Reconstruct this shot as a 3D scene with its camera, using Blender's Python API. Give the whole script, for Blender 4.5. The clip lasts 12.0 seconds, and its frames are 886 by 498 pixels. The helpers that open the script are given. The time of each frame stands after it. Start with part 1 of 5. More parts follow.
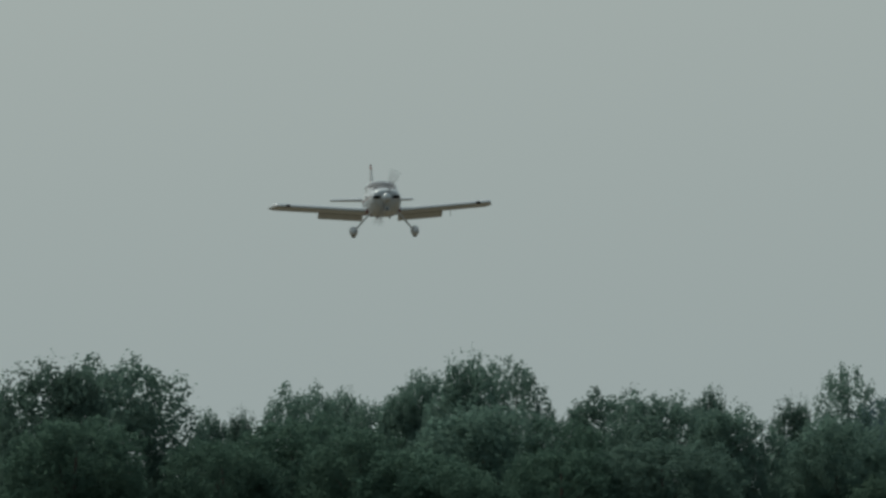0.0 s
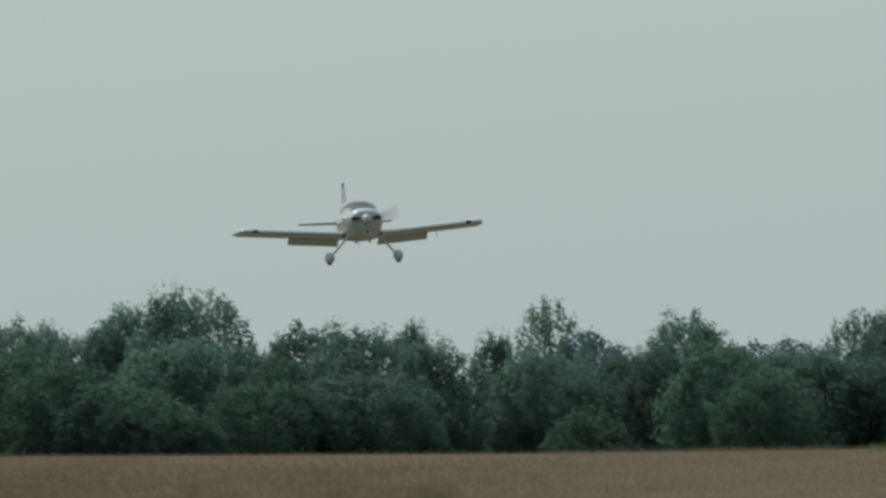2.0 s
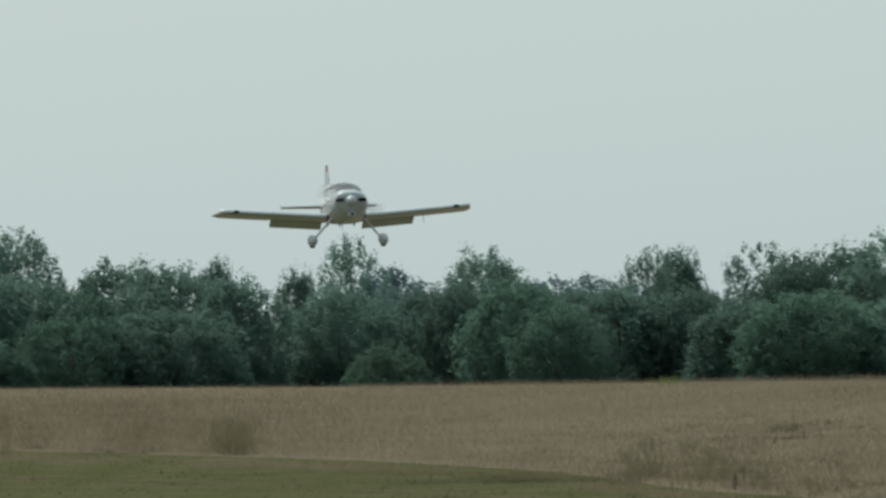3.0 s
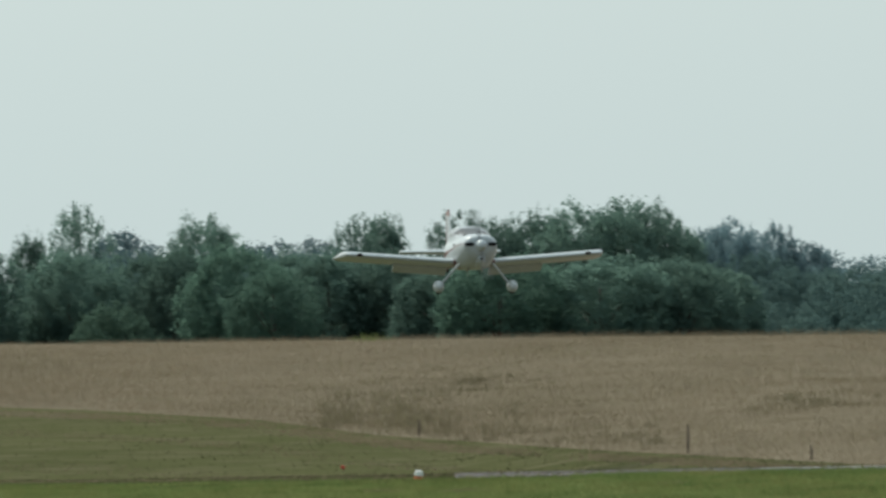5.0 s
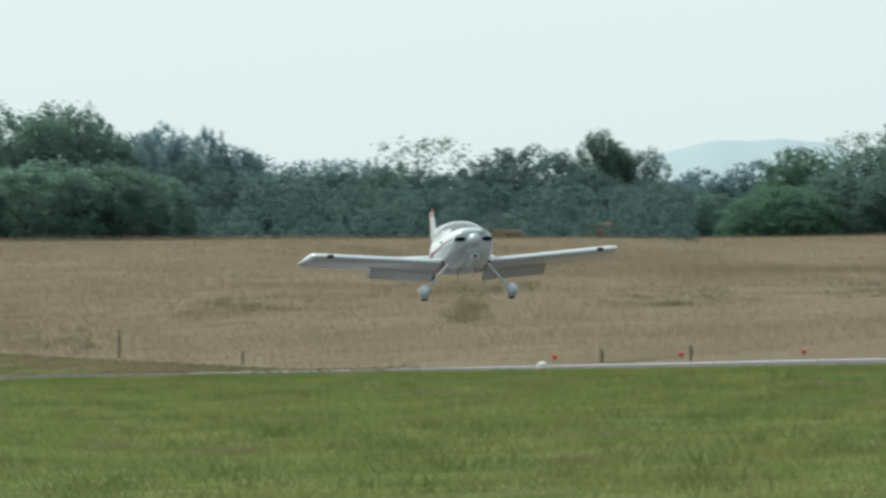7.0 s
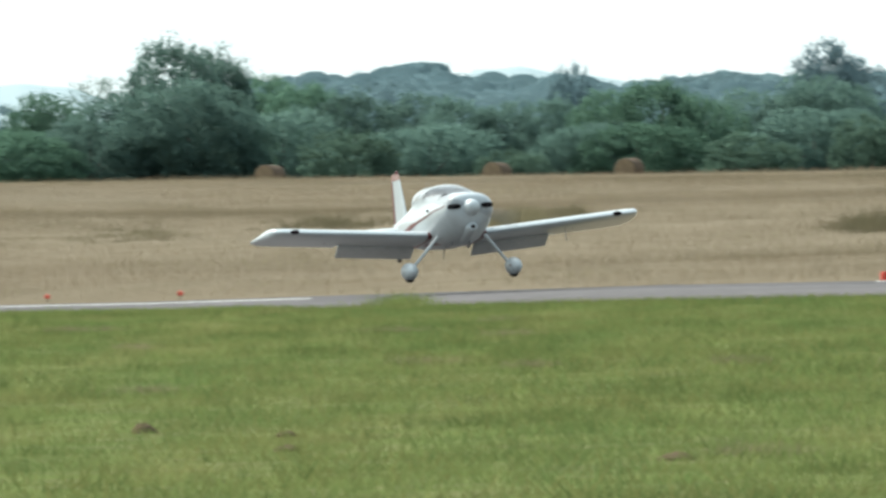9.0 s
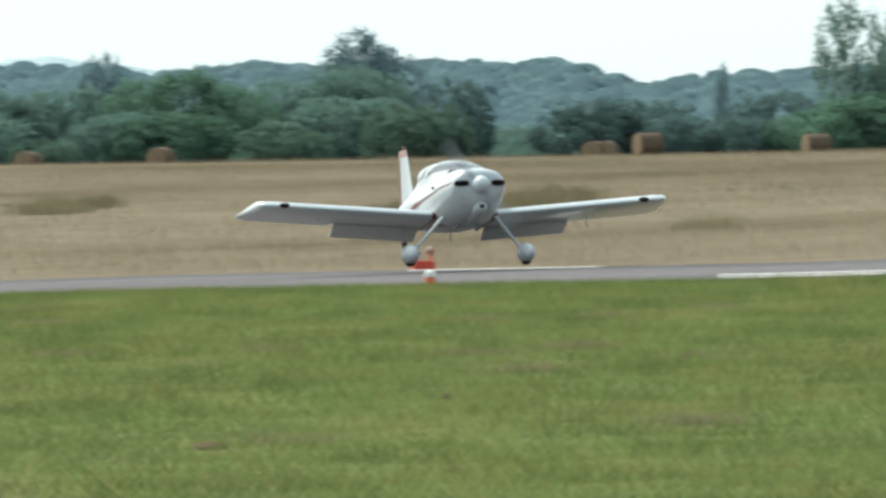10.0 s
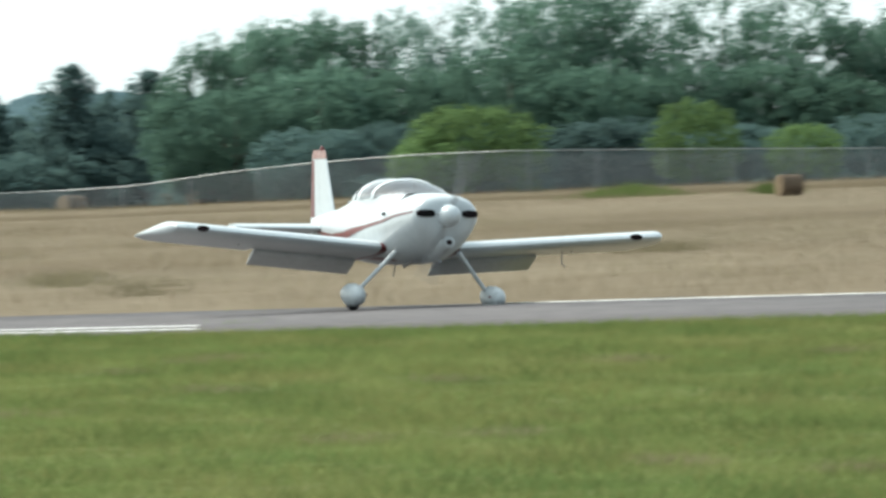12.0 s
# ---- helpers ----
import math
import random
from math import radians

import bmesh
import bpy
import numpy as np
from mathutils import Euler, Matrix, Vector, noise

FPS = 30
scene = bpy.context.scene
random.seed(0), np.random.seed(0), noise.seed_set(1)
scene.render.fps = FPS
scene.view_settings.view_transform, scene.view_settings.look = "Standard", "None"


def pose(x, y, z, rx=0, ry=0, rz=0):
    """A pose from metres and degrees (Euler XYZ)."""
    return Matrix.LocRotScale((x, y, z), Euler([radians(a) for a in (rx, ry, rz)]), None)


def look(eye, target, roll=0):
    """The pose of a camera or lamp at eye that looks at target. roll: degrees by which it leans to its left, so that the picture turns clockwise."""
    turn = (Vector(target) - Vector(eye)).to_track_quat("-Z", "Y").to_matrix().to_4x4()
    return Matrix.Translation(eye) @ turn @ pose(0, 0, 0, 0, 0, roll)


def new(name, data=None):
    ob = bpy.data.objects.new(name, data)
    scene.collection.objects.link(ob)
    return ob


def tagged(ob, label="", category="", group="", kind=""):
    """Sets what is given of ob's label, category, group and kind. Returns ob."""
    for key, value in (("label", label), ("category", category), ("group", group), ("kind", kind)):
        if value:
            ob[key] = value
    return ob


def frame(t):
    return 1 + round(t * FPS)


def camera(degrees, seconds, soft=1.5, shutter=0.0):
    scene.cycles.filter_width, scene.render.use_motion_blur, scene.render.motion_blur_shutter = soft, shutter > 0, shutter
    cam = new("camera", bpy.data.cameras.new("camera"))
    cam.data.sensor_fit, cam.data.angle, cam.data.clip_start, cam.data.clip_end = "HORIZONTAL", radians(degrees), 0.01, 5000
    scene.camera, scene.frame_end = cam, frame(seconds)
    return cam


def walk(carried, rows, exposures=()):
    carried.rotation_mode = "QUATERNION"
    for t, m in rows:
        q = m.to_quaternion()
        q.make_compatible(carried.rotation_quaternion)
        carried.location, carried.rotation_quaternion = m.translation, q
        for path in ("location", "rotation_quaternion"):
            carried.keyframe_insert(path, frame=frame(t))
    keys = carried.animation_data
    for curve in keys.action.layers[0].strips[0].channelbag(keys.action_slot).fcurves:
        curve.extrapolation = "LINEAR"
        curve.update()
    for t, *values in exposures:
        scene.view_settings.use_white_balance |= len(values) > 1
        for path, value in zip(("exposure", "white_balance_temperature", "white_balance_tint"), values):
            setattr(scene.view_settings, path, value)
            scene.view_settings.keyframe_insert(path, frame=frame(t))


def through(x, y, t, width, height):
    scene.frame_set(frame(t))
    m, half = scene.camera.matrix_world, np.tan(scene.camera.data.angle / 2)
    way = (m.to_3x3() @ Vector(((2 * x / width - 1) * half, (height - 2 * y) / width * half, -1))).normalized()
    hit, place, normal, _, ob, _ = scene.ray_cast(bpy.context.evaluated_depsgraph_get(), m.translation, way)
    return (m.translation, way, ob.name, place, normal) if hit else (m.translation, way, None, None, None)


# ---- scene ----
cam = camera(3.2076, 12.0, soft=2.9, shutter=0.3)

# seconds, x, y, z, turn to the left, tilt up
CAMERA_ROWS = [
    (0.0, -6.74, 61.63, 1.70, 6.9243, 0.7812),
    (0.5, -6.74, 61.63, 1.70, 6.7705, 0.7801),
    (1.0, -6.74, 61.63, 1.70, 6.6528, 0.7314),
    (1.5, -6.74, 61.63, 1.70, 6.2344, 0.6483),
    (2.0, -6.74, 61.63, 1.70, 5.8453, 0.5391),
    (2.5, -6.74, 61.63, 1.70, 5.4698, 0.4394),
    (2.6, -6.56, 59.95, 1.70, 5.3863, 0.4030),
    (2.7, -6.16, 56.31, 1.70, 5.3064, 0.3671),
    (2.8, -5.76, 52.67, 1.70, 5.2473, 0.3389),
    (2.9, -5.36, 49.03, 1.70, 5.1942, 0.3181),
    (3.0, -4.96, 45.39, 1.70, 5.1464, 0.3035),
    (3.1, -4.57, 41.74, 1.70, 5.1032, 0.2941),
    (3.2, -4.17, 38.10, 1.70, 5.0639, 0.2889),
    (3.3, -3.77, 34.46, 1.70, 5.0279, 0.2870),
    (3.4, -3.37, 30.82, 1.70, 4.9945, 0.2874),
    (3.5, -2.97, 27.17, 1.70, 4.9631, 0.2893),
    (3.6, -2.57, 23.53, 1.70, 4.9330, 0.2920),
    (3.7, -2.18, 19.89, 1.70, 4.9037, 0.2945),
    (3.8, -1.78, 16.25, 1.70, 4.8745, 0.2962),
    (3.9, -1.38, 12.60, 1.70, 4.8449, 0.2963),
    (4.0, -0.98, 8.96, 1.70, 4.8143, 0.2940),
    (4.1, -0.58, 5.32, 1.70, 4.7822, 0.2887),
    (4.2, -0.18, 1.69, 1.70, 4.7479, 0.2795),
    (4.3, -0.00, 0.00, 1.70, 4.7064, 0.2660),
    (4.5, -0.00, 0.00, 1.70, 4.6123, 0.2343),
    (5.0, -0.00, 0.00, 1.70, 4.2174, 0.1637),
    (5.5, -0.00, 0.00, 1.70, 3.7570, 0.1064),
    (6.0, -0.00, 0.00, 1.70, 3.2454, -0.0143),
    (6.5, -0.00, 0.00, 1.70, 2.6970, -0.0941),
    (6.7, -0.00, 0.00, 1.70, 2.4862, -0.1310),
    (8.3, -0.00, 0.00, 1.70, 0.4850, -0.2865),
    (8.5, -0.00, 0.00, 1.70, 0.1883, -0.2967),
    (9.0, -0.00, 0.00, 1.70, -0.5811, -0.3786),
    (9.5, -0.00, 0.00, 1.70, -1.3567, -0.4082),
    (10.0, -0.00, 0.00, 1.70, -2.2775, -0.4174),
    (10.5, -0.00, 0.00, 1.70, -3.4807, -0.4072),
    (11.0, -0.00, 0.00, 1.70, -4.5489, -0.3274),
    (11.5, -0.00, 0.00, 1.70, -5.6498, -0.2599),
    (12.0, -0.00, 0.00, 1.70, -6.9737, -0.1637),
]

# seconds, stops, kelvin, tint
EXPOSURES = [
    (0.0, -1.46, 6290, 3), (1.0, -1.36, 6290, 3), (2.0, -1.06, 6290, 3), (2.7, -0.78, 6290, 3),
    (4.3, -0.72, 6290, 3), (5.5, -0.45, 6290, 3), (6.7, -0.25, 6290, 4), (8.3, 0.06, 6310, 5), (8.6, 0.14, 6310, 5), (9.0, 0.3, 6310, 5), (9.5, 0.28, 6310, 5), (10.2, 0.2, 6310, 5), (12.0, 0.33, 6310, 5),
]
walk(cam, [(t, pose(x, y, z, 90 + tilt, 0, turn)) for t, x, y, z, turn, tilt in CAMERA_ROWS], EXPOSURES)

# ---- sky and sun: thin high haze, soft sun from the side ----
SUN_HEIGHT, SUN_SIDE = 44.0, -42.0  # degrees up, degrees to the right of the y axis
sa, sh = radians(SUN_SIDE), radians(SUN_HEIGHT)
SUN_DIR = Vector((math.sin(sa) * math.cos(sh), math.cos(sa) * math.cos(sh), math.sin(sh)))
world = bpy.data.worlds.new("hazy_sky")
scene.world = world
world.use_nodes = True
wn = world.node_tree.nodes
wl = world.node_tree.links
back = wn["Background"]
sky = wn.new("ShaderNodeTexSky")
sky.sky_type = "NISHITA"
sky.sun_disc = False
sky.sun_elevation, sky.sun_rotation = radians(SUN_HEIGHT), radians(SUN_SIDE)
sky.air_density, sky.dust_density, sky.ozone_density = 1.0, 5.0, 1.0
veil = wn.new("ShaderNodeMixRGB")  # even white haze over the clear sky
veil.inputs["Fac"].default_value = 0.55
wl.new(sky.outputs[0], veil.inputs["Color1"])
way = wn.new("ShaderNodeTexCoord")  # the haze shines more towards the sun
toward = wn.new("ShaderNodeVectorMath")
toward.operation = "DOT_PRODUCT"
toward.inputs[1].default_value = SUN_DIR
wl.new(way.outputs["Generated"], toward.inputs[0])
gain = wn.new("ShaderNodeMapRange")
gain.inputs["From Min"].default_value, gain.inputs["From Max"].default_value = -1, 1
gain.inputs["To Min"].default_value, gain.inputs["To Max"].default_value = 0.07, 1.28
wl.new(toward.outputs["Value"], gain.inputs["Value"])
shine = wn.new("ShaderNodeVectorMath")
shine.operation = "SCALE"
shine.inputs[0].default_value = (10.2, 11.55, 11.7)
wl.new(gain.outputs[0], shine.inputs["Scale"])
wl.new(shine.outputs[0], veil.inputs["Color2"])
wl.new(veil.outputs[0], back.inputs["Color"])
back.inputs["Strength"].default_value = 0.145
sun = new("sun", bpy.data.lights.new("sun", "SUN"))
sun.data.energy, sun.data.angle, sun.data.color = 2.9, radians(10), (1.0, 0.94, 0.84)
sun.matrix_world = look((0, 0, 60), Vector((0, 0, 60)) - SUN_DIR)


# ---- materials ----
def material(name, rough=0.6, metal=0.0, spec=0.5):
    m = bpy.data.materials.new(name)
    m.use_nodes = True
    b = m.node_tree.nodes["Principled BSDF"]
    b.inputs["Roughness"].default_value, b.inputs["Metallic"].default_value = rough, metal
    b.inputs["Specular IOR Level"].default_value = spec
    return m, m.node_tree.nodes, m.node_tree.links, b


def ramp(n, stops):
    r = n.new("ShaderNodeValToRGB")
    while len(r.color_ramp.elements) < len(stops):
        r.color_ramp.elements.new(0.5)
    for e, (p, c) in zip(r.color_ramp.elements, stops):
        e.position, e.color = p, (*c, 1)
    return r


def noise_at(n, l, scale, detail=4.0, space="Object", stretch=None):
    co = n.new("ShaderNodeTexCoord")
    t = n.new("ShaderNodeTexNoise")
    t.inputs["Scale"].default_value, t.inputs["Detail"].default_value = scale, detail
    src = co.outputs[space]
    if stretch:
        mp = n.new("ShaderNodeMapping")
        mp.inputs["Scale"].default_value = stretch
        l.new(src, mp.inputs["Vector"])
        src = mp.outputs[0]
    l.new(src, t.inputs["Vector"])
    return t


def two_scale(name, a, b, c, big, small, rough=0.7, metal=0.0, bump=0.0, space="Object", spec=0.5, stretch=None):
    """Colour from two noises: a and b in broad patches, c in fine grain over them."""
    m, n, l, p = material(name, rough, metal, spec)
    n1, n2 = noise_at(n, l, big, 5, space, stretch), noise_at(n, l, small, 4, space, stretch)
    r1 = ramp(n, [(0.35, a), (0.65, b)])
    l.new(n1.outputs[0], r1.inputs[0])
    r2 = ramp(n, [(0.45, (0, 0, 0)), (0.72, (1, 1, 1))])
    l.new(n2.outputs[0], r2.inputs[0])
    mix = n.new("ShaderNodeMixRGB")
    mix.inputs["Color2"].default_value = (*c, 1)
    l.new(r2.outputs[0], mix.inputs["Fac"])
    l.new(r1.outputs[0], mix.inputs["Color1"])
    l.new(mix.outputs[0], p.inputs["Base Color"])
    if bump:
        bp = n.new("ShaderNodeBump")
        bp.inputs["Strength"].default_value, bp.inputs["Distance"].default_value = bump, 0.02
        l.new(n2.outputs[0], bp.inputs["Height"])
        l.new(bp.outputs[0], p.inputs["Normal"])
    return m


def leafy(name, dark, light, yellow, rough=0.7, through=0.45, patch=0.3, grain=0.4, swing=1.3, stretch=None, up=0.0):
    """Leaves or blades: each island has its own tone, with broad patches over them; some light shines through."""
    m, n, l, p = material(name, rough, 0.0, 0.0)
    g = n.new("ShaderNodeNewGeometry")
    r = ramp(n, [(0.0, dark), (0.6, light), (1.0, yellow)])
    big = noise_at(n, l, patch, 4, "Object", stretch)
    mx = n.new("ShaderNodeMath")
    mx.operation = "MULTIPLY_ADD"
    mx.inputs[1].default_value = grain
    l.new(g.outputs["Random Per Island"], mx.inputs[0])
    ad = n.new("ShaderNodeMath")
    ad.operation = "MULTIPLY_ADD"
    ad.inputs[1].default_value, ad.inputs[2].default_value = swing, 0.55 - swing / 2 - grain / 2
    l.new(big.outputs[0], ad.inputs[0])
    l.new(ad.outputs[0], mx.inputs[2])
    l.new(mx.outputs[0], r.inputs[0])
    oi = n.new("ShaderNodeObjectInfo")
    hs = n.new("ShaderNodeHueSaturation")
    vr = n.new("ShaderNodeMapRange")
    vr.inputs["To Min"].default_value, vr.inputs["To Max"].default_value = 0.8, 1.2
    l.new(oi.outputs["Random"], vr.inputs["Value"])
    l.new(vr.outputs[0], hs.inputs["Value"])
    l.new(r.outputs[0], hs.inputs["Color"])
    l.new(hs.outputs[0], p.inputs["Base Color"])
    tr = n.new("ShaderNodeBsdfTranslucent")
    if up:  # a dense stand catches the light more evenly than its single blades
        bend = n.new("ShaderNodeMix")
        bend.data_type = "VECTOR"
        bend.inputs["Factor"].default_value = up
        bend.inputs[5].default_value = (0, 0, 1)
        l.new(g.outputs["Normal"], bend.inputs[4])
        one = n.new("ShaderNodeVectorMath")
        one.operation = "NORMALIZE"
        l.new(bend.outputs[1], one.inputs[0])
        l.new(one.outputs[0], p.inputs["Normal"])
        under = n.new("ShaderNodeVectorMath")
        under.operation = "SCALE"
        under.inputs["Scale"].default_value = -1
        l.new(one.outputs[0], under.inputs[0])
        if up > 0.5:
            l.new(under.outputs[0], tr.inputs["Normal"])
    l.new(hs.outputs[0], tr.inputs["Color"])
    ms = n.new("ShaderNodeMixShader")
    ms.inputs[0].default_value = through
    l.new(p.outputs[0], ms.inputs[1])
    l.new(tr.outputs[0], ms.inputs[2])
    l.new(ms.outputs[0], n["Material Output"].inputs["Surface"])
    return m


# Most leaf colours here are lifted and blued to stand in for haze.
LEAF = leafy("leaves_dark_green", (0.120, 0.199, 0.172), (0.141, 0.223, 0.180), (0.162, 0.242, 0.180), patch=0.5, grain=0.2, through=0.6, up=0.75)
LEAF_SOFT = leafy("leaves_soft_green", (0.098, 0.171, 0.137), (0.115, 0.194, 0.146), (0.132, 0.209, 0.146), patch=0.5, grain=0.2, through=0.6, up=0.75)
# Next two: middle and right rows, their thinner haze mixed into the leaf colour.
LEAF_MID = leafy("leaves_mid_haze_tint", (0.105, 0.181, 0.167), (0.130, 0.211, 0.175), (0.158, 0.234, 0.174), patch=0.5, grain=0.2, through=0.6, up=0.75)
LEAF_GREEN = leafy("leaves_green_haze_tint", (0.081, 0.153, 0.124), (0.106, 0.184, 0.135), (0.135, 0.214, 0.136), patch=0.5, grain=0.25, through=0.6, up=0.75)
LEAF_LIGHT = leafy("leaves_light_green", (0.097, 0.184, 0.140), (0.125, 0.222, 0.154), (0.158, 0.253, 0.161), patch=0.5, grain=0.25, through=0.6, up=0.75)
LEAF_LIME = leafy("leaves_yellow_green", (0.095, 0.163, 0.078), (0.157, 0.241, 0.094), (0.253, 0.343, 0.130), patch=0.5, grain=0.25, up=0.4)
LEAF_GREY = leafy("leaves_grey_green", (0.081, 0.142, 0.108), (0.108, 0.173, 0.126), (0.132, 0.198, 0.139), patch=0.5, grain=0.25, through=0.5, up=0.75)
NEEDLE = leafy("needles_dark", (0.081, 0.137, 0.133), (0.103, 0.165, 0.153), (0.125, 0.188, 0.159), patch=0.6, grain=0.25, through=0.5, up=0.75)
# Far woods and hillside: air haze is painted into these pale blue leaf colours.
LEAF_FAR = leafy("leaves_far_haze_tint", (0.150, 0.230, 0.256), (0.172, 0.255, 0.272), (0.192, 0.275, 0.285), patch=0.15, grain=0.2, through=0.5, up=0.55)
LEAF_HAZE = leafy("leaves_hillside_haze_tint", (0.140, 0.216, 0.240), (0.152, 0.230, 0.250), (0.166, 0.244, 0.256), patch=0.03, grain=0.1, through=0.5, up=0.95)
BARK = two_scale("bark", (0.07, 0.055, 0.045), (0.12, 0.10, 0.08), (0.04, 0.035, 0.03), 0.8, 6, 0.9, bump=0.4)
GRASS_SOIL = two_scale("grass_ground", (0.113, 0.139, 0.049), (0.143, 0.172, 0.059), (0.177, 0.169, 0.087), 0.5, 1.6, 0.95, spec=0.0, stretch=(1, 0.5, 1))
MOWN_SOIL = two_scale("mown_grass_ground", (0.080, 0.084, 0.038), (0.102, 0.103, 0.049), (0.130, 0.119, 0.069), 0.05, 0.5, 0.95, spec=0.0)
FIELD_SOIL = two_scale("hay_field_ground", (0.180, 0.148, 0.105), (0.213, 0.177, 0.128), (0.170, 0.141, 0.098), 0.10, 0.5, 0.95, spec=0.0, stretch=(1, 0.5, 1))
WOOD_SOIL = two_scale("wood_floor", (0.05, 0.06, 0.035), (0.07, 0.085, 0.045), (0.04, 0.04, 0.03), 0.02, 0.3, 0.95, spec=0.1)
BLADE_MOWN = leafy("mown_blades", (0.084, 0.090, 0.040), (0.108, 0.112, 0.052), (0.146, 0.136, 0.075), through=0.2, patch=0.06, grain=0.1, up=0.85)
BLADE_DARK = leafy("dark_weed_leaves", (0.087, 0.124, 0.042), (0.113, 0.154, 0.048), (0.146, 0.180, 0.060), through=0.3, patch=0.5, grain=0.2, up=0.75)
BLADE_PALE = leafy("pale_grass_blades", (0.187, 0.208, 0.068), (0.233, 0.242, 0.085), (0.272, 0.261, 0.110), through=0.35, patch=0.7, grain=0.3, swing=0.8, stretch=(1, 0.2, 1), up=0.85)
BLADE = leafy("green_grass_blades", (0.121, 0.187, 0.061), (0.183, 0.233, 0.076), (0.260, 0.265, 0.105), through=0.4, patch=0.75, grain=0.22, swing=2.0, stretch=(1, 0.1, 1), up=0.9)
STRAW = leafy("dry_grass_blades", (0.145, 0.124, 0.081), (0.208, 0.166, 0.112), (0.239, 0.204, 0.150), through=0.55, patch=0.055, grain=0.08, swing=2.4, stretch=(1, 0.2, 1), up=0.92)
WEED = leafy("weed_stems", (0.198, 0.172, 0.099), (0.238, 0.205, 0.119), (0.281, 0.244, 0.145), through=0.2, patch=0.4, grain=0.14, up=0.7)
ASPHALT = two_scale("worn_asphalt", (0.115, 0.105, 0.105), (0.150, 0.136, 0.135), (0.094, 0.087, 0.086), 0.15, 3.0, 0.95, bump=0.3, spec=0.1, stretch=(1, 0.25, 1))
LINE_PAINT = two_scale("worn_white_line", (0.590, 0.590, 0.557), (0.732, 0.732, 0.696), (0.330, 0.330, 0.313), 0.5, 4.0, 0.7)
HAY = two_scale("baled_hay", (0.118, 0.087, 0.062), (0.148, 0.111, 0.079), (0.095, 0.068, 0.050), 1.5, 14, 0.95, bump=0.6, stretch=(1, 6, 6), spec=0.1)
# Lighter copy of the hay: sunlight on the bale ends put into colour.
HAY_END_LIT = two_scale("baled_hay_end_lit", (0.207, 0.154, 0.100), (0.252, 0.190, 0.122), (0.157, 0.115, 0.077), 2.5, 14, 0.95, bump=0.6, spec=0.1)
WHITE = two_scale("white_aircraft_paint", (0.51, 0.55, 0.565), (0.55, 0.59, 0.605), (0.48, 0.52, 0.535), 0.6, 9, 0.28)
RED = two_scale("dark_red_paint", (0.13, 0.018, 0.02), (0.17, 0.024, 0.024), (0.10, 0.014, 0.015), 1, 9, 0.3)
GREY = two_scale("grey_painted_metal", (0.50, 0.53, 0.54), (0.58, 0.61, 0.62), (0.45, 0.48, 0.48), 1.5, 12, 0.4)
# Stands in for the shade inside intakes and scoop; also pipe and lamp windows.
BLACK = two_scale("black_opening", (0.012, 0.012, 0.013), (0.026, 0.016, 0.018), (0.01, 0.01, 0.01), 2, 9, 0.9, spec=0.0)
TYRE = two_scale("tyre_rubber", (0.02, 0.02, 0.02), (0.035, 0.035, 0.035), (0.05, 0.045, 0.04), 3, 20, 0.9)
STEEL = two_scale("dull_steel", (0.35, 0.35, 0.36), (0.45, 0.45, 0.46), (0.3, 0.3, 0.3), 3, 20, 0.45, 0.7)
PROP = two_scale("grey_propeller", (0.30, 0.31, 0.32), (0.36, 0.37, 0.38), (0.26, 0.27, 0.28), 3, 20, 0.4, 0.3)
CABIN = two_scale("cabin_lining", (0.40, 0.38, 0.37), (0.46, 0.43, 0.42), (0.32, 0.30, 0.29), 2, 12, 0.8)
CAP = two_scale("faded_red_paint", (0.336, 0.192, 0.168), (0.400, 0.256, 0.224), (0.176, 0.064, 0.056), 6, 20, 0.4)
MARKER_RED = two_scale("red_marker_plastic", (0.60, 0.055, 0.03), (0.68, 0.075, 0.04), (0.5, 0.05, 0.03), 3, 20, 0.5)
MARKER_ORANGE = two_scale("orange_marker_plastic", (0.617, 0.137, 0.050), (0.684, 0.173, 0.070), (0.522, 0.108, 0.050), 3, 20, 0.5)
MARKER_WHITE = two_scale("white_lamp_glass", (0.75, 0.74, 0.70), (0.82, 0.81, 0.78), (0.65, 0.63, 0.6), 3, 20, 0.3)
WIRE = two_scale("galvanised_wire", (0.264, 0.288, 0.300), (0.336, 0.360, 0.372), (0.216, 0.240, 0.252), 1, 12, 0.5, 0.3)
RAIL = two_scale("bright_rail", (0.42, 0.44, 0.45), (0.50, 0.52, 0.53), (0.36, 0.37, 0.38), 1, 12, 0.45, 0.2)
POST = two_scale("weathered_post", (0.16, 0.12, 0.09), (0.22, 0.17, 0.13), (0.1, 0.08, 0.06), 2, 12, 0.9)
SOIL = two_scale("bare_brown_soil", (0.115, 0.085, 0.055), (0.15, 0.11, 0.075), (0.08, 0.06, 0.04), 2, 12, 0.95, bump=0.6, spec=0.0)
# The ridge's pale blue is distance haze painted into its base colour.
RIDGE_HAZE = two_scale("far_mountain_haze_tint", (0.35, 0.425, 0.445), (0.38, 0.455, 0.475), (0.33, 0.405, 0.425), 0.0008, 0.004, 1.0, spec=0.0)


